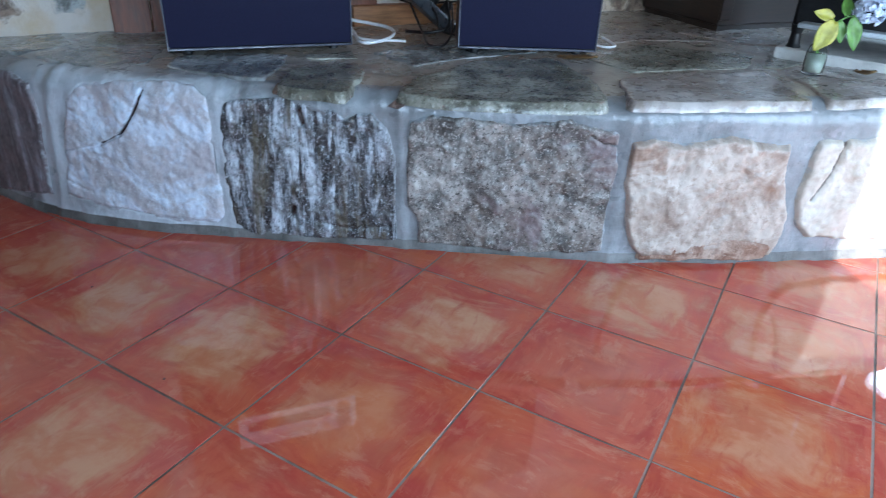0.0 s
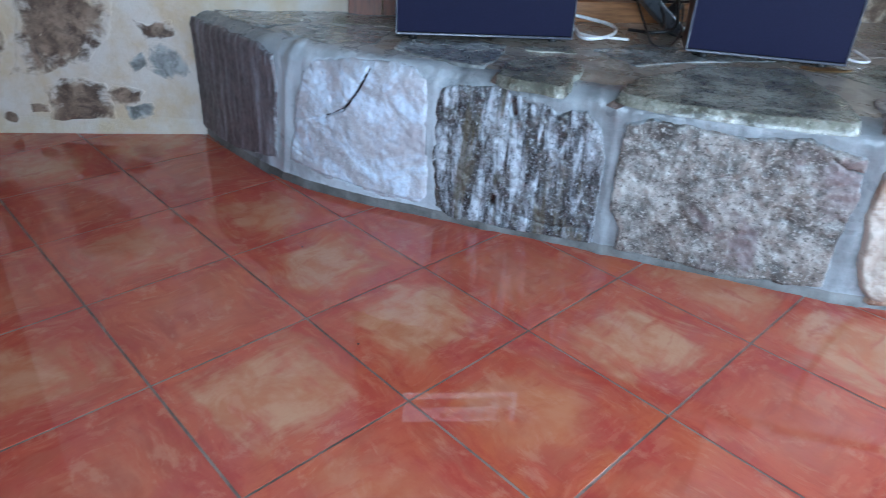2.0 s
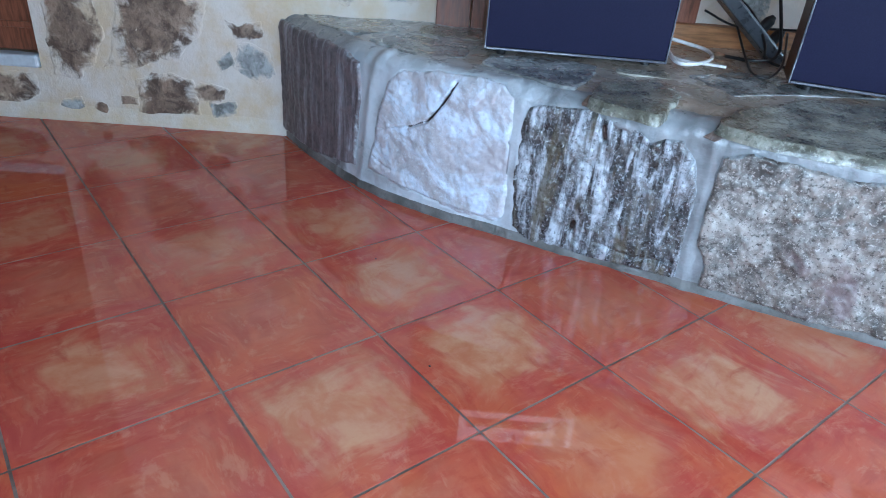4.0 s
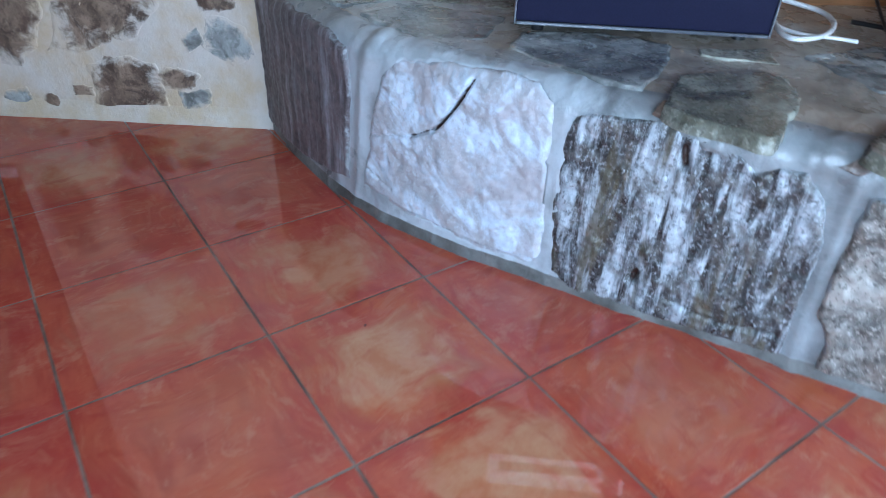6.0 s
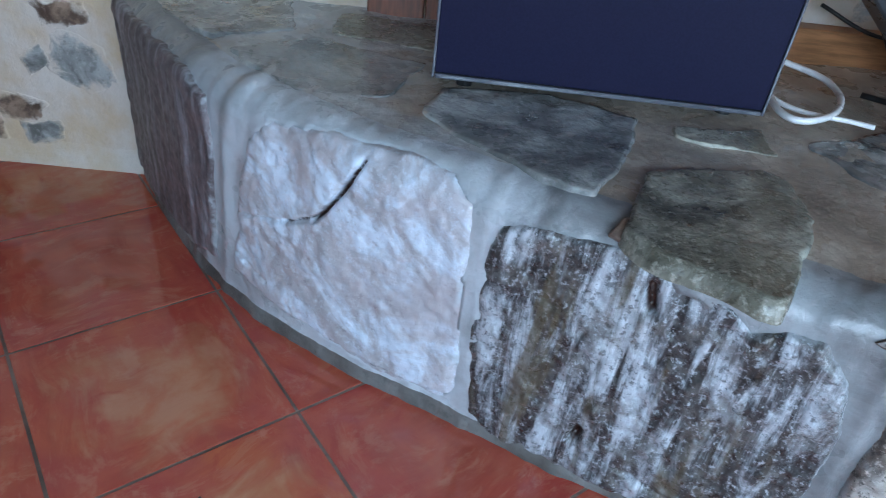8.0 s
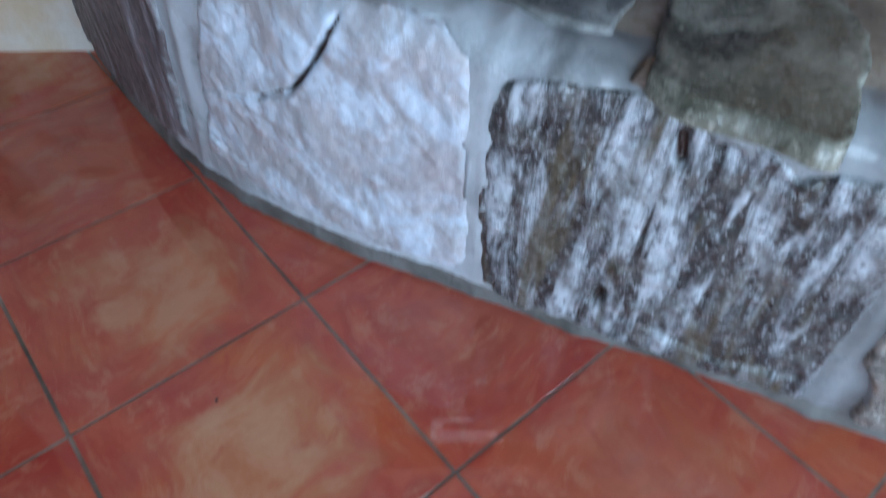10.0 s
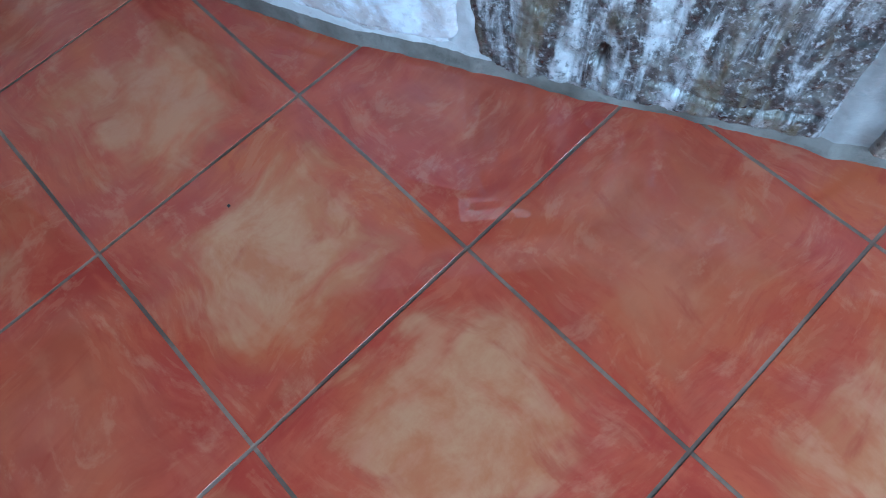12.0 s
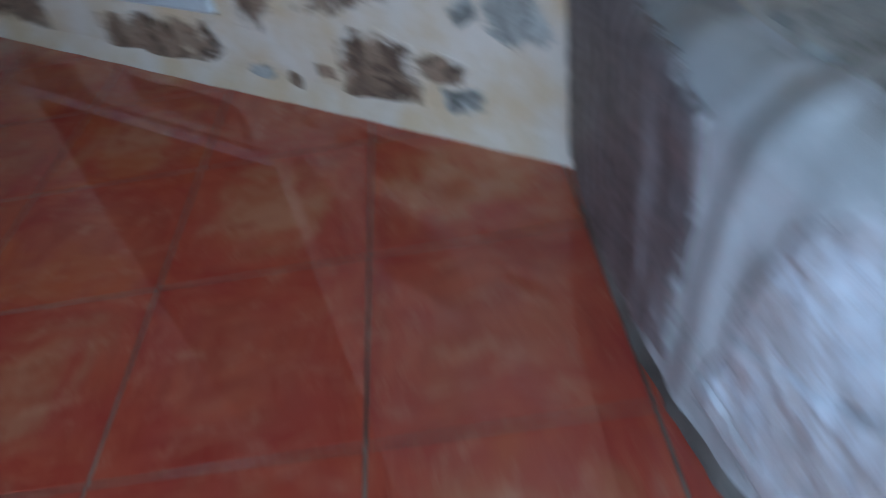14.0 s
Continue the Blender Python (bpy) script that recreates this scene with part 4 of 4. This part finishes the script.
def cable(points, radius, material, label, name="cable"):
    return tagged(part(name, tube(points, radius), material, smooth=True), label, "cable", "cables between the loudspeakers")


ZT = 0.432
cable([(-1.0, 0.90, ZT + 0.02), (-0.92, 0.925, ZT + 0.012), (-0.85, 0.925, ZT + 0.008), (-0.79, 0.87, ZT + 0.006), (-0.755, 0.78, ZT + 0.006), (-0.762, 0.705, ZT + 0.006), (-0.80, 0.705, ZT + 0.006), (-0.87, 0.775, ZT + 0.008), (-0.96, 0.85, ZT + 0.02)], 0.0055, M_WHITE, "thick white cable looped on the hearth")
cable([(-0.92, 0.80, ZT + 0.02), (-0.85, 0.755, ZT + 0.006), (-0.79, 0.745, ZT + 0.004), (-0.73, 0.785, ZT + 0.004), (-0.70, 0.80, ZT + 0.004)], 0.004, M_WHITE, "thin white cable lying on the hearth")
cable([(-0.86, 1.02, 0.56), (-0.78, 0.96, 0.50), (-0.70, 0.89, ZT + 0.02), (-0.62, 0.80, ZT + 0.006), (-0.585, 0.82, ZT + 0.004), (-0.60, 0.90, ZT + 0.03), (-0.66, 1.0, 0.52)], 0.0035, M_BLACK, "thin black cable looping over the hearth")
cable([(-0.95, 1.03, 0.53), (-0.85, 1.06, 0.50), (-0.72, 1.08, 0.515), (-0.60, 1.10, 0.53), (-0.48, 1.14, 0.52), (-0.36, 1.22, 0.50)], 0.0035, M_BLACK, "thin black cable hanging behind the loudspeakers")
cable([(-0.90, 0.98, 0.62), (-0.80, 1.02, 0.56), (-0.72, 1.0, 0.49), (-0.68, 0.97, ZT + 0.015), (-0.60, 0.98, ZT + 0.006), (-0.50, 1.06, ZT + 0.01)], 0.004, M_BLACK, "black cable lying behind the loudspeakers")
cable([(-0.80, 1.10, 0.70), (-0.74, 1.06, 0.60), (-0.69, 1.02, 0.52), (-0.66, 0.98, 0.46), (-0.70, 0.94, ZT + 0.01), (-0.78, 0.92, ZT + 0.006)], 0.005, M_BLACK, "thick black cable hanging to the hearth")
cable([(-0.30, 1.16, ZT + 0.02), (-0.22, 1.13, ZT + 0.006), (-0.185, 1.13, ZT + 0.005), (-0.18, 1.17, ZT + 0.006), (-0.24, 1.22, ZT + 0.015)], 0.004, M_WHITE, "white cable end beside the loudspeaker")


def wall_cladding():
    """Upright red-brown boards on the wall behind the loudspeakers, and a low pine ledge."""
    thing = new("wall_cladding")
    ang = math.degrees(math.atan2(E1.y, E1.x))
    rnd = random.Random(3)
    a = 0.50
    while a < 2.08:
        w = rnd.uniform(0.105, 0.135)
        z0 = 0.405 if a < 1.25 else 0.76
        p = plan(a + w / 2, 0.012 + rnd.uniform(0, 0.003), z0)
        part("board", box(w - 0.003, 0.022, 2.05 - z0, pose(p.x, p.y, p.z, 0, 0, ang), 0.003), M_WOOD, thing)
        a += w
    tagged(thing, "upright red-brown wooden boards on the plastered wall", "cladding")
    p = plan(1.70, 0.03, 0.405)
    tagged(part("pine_ledge", box(0.92, 0.05, 0.075, pose(p.x, p.y, p.z, 0, 0, ang), 0.004), M_PINE), "low orange pine ledge along the wall foot", "ledge")


wall_cladding()


def stove():
    """Black iron stove on a pale stone plinth, only its foot in view."""
    thing = new("wood_stove")
    c = Vector((0.531, 1.563))
    ang = -10.0
    thing.matrix_world = pose(c.x, c.y, 0.425, 0, 0, ang)
    part("plinth", box(0.50, 0.46, 0.035, None, 0.006), M_LIME, thing, "pale stone plinth")
    for x in (-0.21, 0.21):
        for y in (-0.19, 0.19):
            part("leg", lathe([(0.022, 0.034), (0.017, 0.045), (0.015, 0.075), (0.020, 0.10)], pose(x, y, 0), 16), M_IRON, thing)
    part("body", box(0.46, 0.40, 0.55, pose(0, 0, 0.095), 0.012), M_IRON, thing)
    part("door", box(0.34, 0.02, 0.36, pose(0, -0.21, 0.18), 0.008), M_IRON, thing)
    part("ash_lip", box(0.40, 0.05, 0.014, pose(0, -0.222, 0.098), 0.004), M_ALU, thing, "pale metal ash lip")
    part("handle", lathe([(0.008, 0), (0.008, 0.10)], pose(0.15, -0.229, 0.32), 10), M_ALU, thing, "bright metal handle")
    return tagged(thing, "black iron stove on a pale stone plinth", "stove")


stove()


def dark_chest():
    """A dark wooden chest against the wall behind the flags."""
    thing = new("wooden_chest")
    p = plan(2.88, 0.235, 0.428)
    thing.matrix_world = pose(p.x, p.y, p.z, 0, 0, math.degrees(math.atan2(E1.y, E1.x)))
    part("body", box(0.86, 0.43, 0.52, pose(0, 0, 0.02), 0.006), M_DARKWOOD, thing)
    part("lid", box(0.90, 0.46, 0.035, pose(0, 0, 0.541), 0.006), M_DARKWOOD, thing)
    part("plinth", box(0.84, 0.41, 0.03, pose(0, 0, -0.008), 0.003), M_DARKWOOD, thing)
    for x in (-0.41, 0.0, 0.41):
        part("stile", box(0.05, 0.012, 0.48, pose(x, -0.219, 0.04), 0.003), M_DARKWOOD, thing)
    return tagged(thing, "dark brown wooden chest against the plastered wall", "chest")


dark_chest()


def leaf_mesh(length, width, m, bend=0.25):
    bm = bmesh.new()
    n, rows_ = 6, 12
    grid = []
    for i in range(rows_ + 1):
        t = i / rows_
        w = width * math.sin(math.pi * min(1, t * 0.93 + 0.05)) ** 0.8 * (1 - 0.35 * t)
        row = []
        for k in range(-n // 2, n // 2 + 1):
            u = k / (n / 2)
            z = -bend * length * t * t + 0.12 * width * abs(u) + 0.03 * width * math.sin(9 * t + 3 * u)
            row.append(bm.verts.new(m @ Vector((u * w / 2, t * length, z))))
        grid.append(row)
    for a, b in zip(grid[:-1], grid[1:]):
        for k in range(len(a) - 1):
            bm.faces.new((a[k], a[k + 1], b[k + 1], b[k]))
    return bm


def solid(ob, thick=0.0012):
    md = ob.modifiers.new("thickness", "SOLIDIFY")
    md.thickness = thick
    return ob


def bottle_vase():
    thing = new("bottle_vase")
    thing.matrix_world = pose(0.367, 1.182, top_level(0.367, 1.182) + 0.004, 0, 0, 30) @ Matrix.Diagonal((0.68, 0.68, 0.68, 1.0))
    part("bottle", lathe([(0.036, 0.0), (0.040, 0.006), (0.040, 0.085), (0.034, 0.108), (0.018, 0.130), (0.015, 0.165), (0.018, 0.170), (0.0135, 0.171), (0.012, 0.135), (0.030, 0.105), (0.0365, 0.085), (0.0365, 0.010), (0.002, 0.009)]), M_GLASS, thing, "clear glass bottle", True)
    part("water", lathe([(0.034, 0.012), (0.0355, 0.016), (0.0355, 0.083), (0.002, 0.084)]), M_CLOUDY, thing, "cloudy water", True)
    part("stem", tube([(0.004, 0, 0.03), (0.004, 0.0, 0.16), (0.06, 0.0, 0.215), (0.125, 0.0, 0.235)], 0.003), M_LEAF_G, thing, "", True)
    part("stem", tube([(-0.004, 0, 0.03), (0.0, 0.0, 0.16), (0.022, -0.01, 0.215)], 0.0025), M_LEAF_G, thing, "", True)
    for base, way, L, W, mat_, lab in (((0.022, -0.012, 0.208), (-0.42, -0.18, -0.80), 0.125, 0.095, M_LEAF_Y, "yellowing leaf"), ((0.022, 0.0, 0.216), (-0.85, -0.1, 0.25), 0.085, 0.055, M_LEAF_Y, "yellowing leaf"),
                                      ((0.085, -0.01, 0.225), (0.30, -0.15, -0.90), 0.13, 0.075, M_LEAF_G, "green leaf"), ((0.045, -0.005, 0.208), (0.25, -0.15, -0.85), 0.085, 0.055, M_LEAF_G, "green leaf"),
                                      ((0.07, 0.01, 0.222), (0.2, 0.5, 0.75), 0.09, 0.06, M_LEAF_G, "green leaf")):
        way = Vector(way).normalized()
        across = way.cross(Vector((0, -0.93, 0.36))).normalized()
        m = Matrix((across, way, across.cross(way))).transposed().to_4x4()
        solid(part("leaf", leaf_mesh(L, W, Matrix.Translation(base) @ m, 0.12), mat_, thing, lab, True))
    rnd = random.Random(4)
    bm = bmesh.new()
    for k in range(240):
        z = rnd.uniform(-0.8, 1)
        a = rnd.uniform(0, 2 * math.pi)
        r = math.sqrt(1 - z * z)
        d = Vector((r * math.cos(a), r * math.sin(a), z))
        q = d.to_track_quat("Z", "Y").to_matrix().to_4x4()
        base = Matrix.Translation(Vector((0.155, 0.0, 0.250)) + d * (0.055 + rnd.uniform(-0.006, 0.004))) @ q @ pose(0, 0, 0, rnd.uniform(-25, 25), rnd.uniform(-25, 25), rnd.uniform(0, 90))
        for j in range(4):
            mm = base @ pose(0, 0, 0, 0, 0, 90 * j)
            v = [bm.verts.new(mm @ Vector(c)) for c in ((0, 0, 0), (0.006, 0.004, 0.002), (0.0, 0.0115, 0.003), (-0.006, 0.004, 0.002))]
            bm.faces.new(v)
    me_ob = part("flower_head", bm, M_PETAL, thing, "pale blue hydrangea head")
    solid(me_ob, 0.0006)
    return tagged(thing, "clear bottle of cloudy water holding a pale blue hydrangea", "vase")


bottle_vase()


def dry_leaf(x, y, z, ang, length, width):
    ob = solid(part("dry_leaf", leaf_mesh(length, width, pose(x, y, z, 4, 6, ang), -0.12), M_DRY, None, "", True), 0.0015)
    return tagged(ob, "curled dry brown leaf lying on the hearth", "leaf", "dry leaves")


dry_leaf(-0.253, 0.884, 0.440, -114, 0.150, 0.05)
dry_leaf(0.478, 1.268, 0.440, -163, 0.11, 0.06)

# ---- floor: grout bed and single tiles on a square grid turned to the wall ----
bm = bmesh.new()
wall_piece(bm, A0, A1, 0, B1, -0.12, -0.0008)
floor = tagged(part("floor", bm, M_GROUT), "glossy terracotta tile floor with grey grout joints", "floor", kind="structure")


def tile_mesh():
    bm = bmesh.new()
    h = (TILE - 0.0050) / 2
    prev = None
    for half, z in ((h, -0.012), (h, -0.0002), (h - 0.0002, 0.0)):
        ring = [bm.verts.new((sx * half, sy * half, z)) for sx, sy in ((-1, -1), (1, -1), (1, 1), (-1, 1))]
        if prev:
            for k in range(4):
                bm.faces.new((prev[k], prev[(k + 1) % 4], ring[(k + 1) % 4], ring[k]))
        prev = ring
    bm.faces.new(prev)
    bm.verts.index_update()
    me = bpy.data.meshes.new("tile")
    bm.to_mesh(me)
    bm.free()
    me.materials.append(M_TILE)
    return me


# paleness of the middle and orange of the rim, for tiles whose look is known: (column, row): (pale, orange)
TILE_LOOK = {(-3, -1): (1.0, 0.8), (-2, 0): (0.25, 0.5), (-2, -1): (1.0, 0.5), (-3, 0): (0.08, 0.0), (-4, -1): (0.7, 0.5), (-3, -2): (0.1, 0.3), (-1, -1): (0.38, 1.0),
             (-1, 0): (0.95, 0.5), (0, 0): (0.12, 0.1), (0, -1): (0.2, 0.5), (1, 0): (0.7, 1.0), (0, 1): (0.9, 0.5), (-1, 1): (0.7, 0.5), (-2, -2): (0.9, 0.4), (-4, -2): (0.5, 0.2),
             (-5, -1): (0.15, 0.0), (-4, -3): (0.2, 0.0), (-3, -3): (0.75, 0.3), (1, 1): (0.8, 0.5), (-5, -2): (0.1, 0.1), (-1, -2): (0.3, 0.6), (-5, -3): (0.5, 0.2), (-4, 0): (0.6, 0.3), (1, -1): (0.5, 0.8), (-2, -3): (0.2, 0.1)}
TM = tile_mesh()
rnd = random.Random(11)
far_tiles = []
for i in range(-16, 12):
    for j in range(-19, 10):
        c = Vector(((i + 0.5) * TILE, (j + 0.5) * TILE))
        a, b = (c - W0).dot(E1), (c - W0).dot(E2)
        pale, orange, t1, t2 = rnd.choice((0.1, 0.2, 0.45, 0.6, 0.7)), rnd.random(), rnd.uniform(-1, 1), rnd.uniform(-1, 1)
        if not (A0 - 0.2 < a < A1 + 0.2 and -0.22 < b < B1 + 0.2):
            continue
        s_near = min(range(0, 800, 4), key=lambda k: (_xs[k] - c.x) ** 2 + (_ys[k] - c.y) ** 2)
        fp, fn = front(S_END * s_near / 799)
        if (c - fp).dot(fn) < -0.26 and a > 0:
            continue
        if a < -1.9:
            far_tiles.append((c.x, c.y))
            continue
        ob = new("tile", TM)
        ob.parent = floor
        ob.matrix_world = pose(c.x, c.y, 0.0, 0.12 * t1, 0.12 * t2, rnd.choice((0, 90, 180, 270)))
        pale, orange = TILE_LOOK.get((i, j), (pale, orange))
        ob.color = (pale, orange, 0.0, 1.0)

far_v, far_f = [], []
for x, y in far_tiles:
    h = (TILE - 0.0058) / 2
    k = len(far_v)
    far_v += [(x + sx * h, y + sy * h, z) for z in (-0.012, 0.0) for sx, sy in ((-1, -1), (1, -1), (1, 1), (-1, 1))]
    far_f += [(k + 4, k + 5, k + 6, k + 7)] + [(k + q, k + (q + 1) % 4, k + 4 + (q + 1) % 4, k + 4 + q) for q in range(4)]
tagged(link("far_tiles", far_v, far_f, M_FARTILE, floor, "", False), kind="stuff")

# small chips and crumbs seen on the floor
for x, y in ((-0.922, -0.171), (-0.52, -0.30)):
    crumb = blob("crumb", [(x - 0.002, y - 0.002), (x + 0.002, y - 0.002), (x + 0.002, y + 0.002), (x - 0.002, y + 0.002)], lambda u, v, h: Vector((u, v, h + 0.0005)), 0.0012, M_IRON, None, 1.0, rings=3, ragged=0.0004, rough=0.0, sink=0.0)
    tagged(crumb, "tiny dark crumb on the tile floor", "crumb", "crumbs")
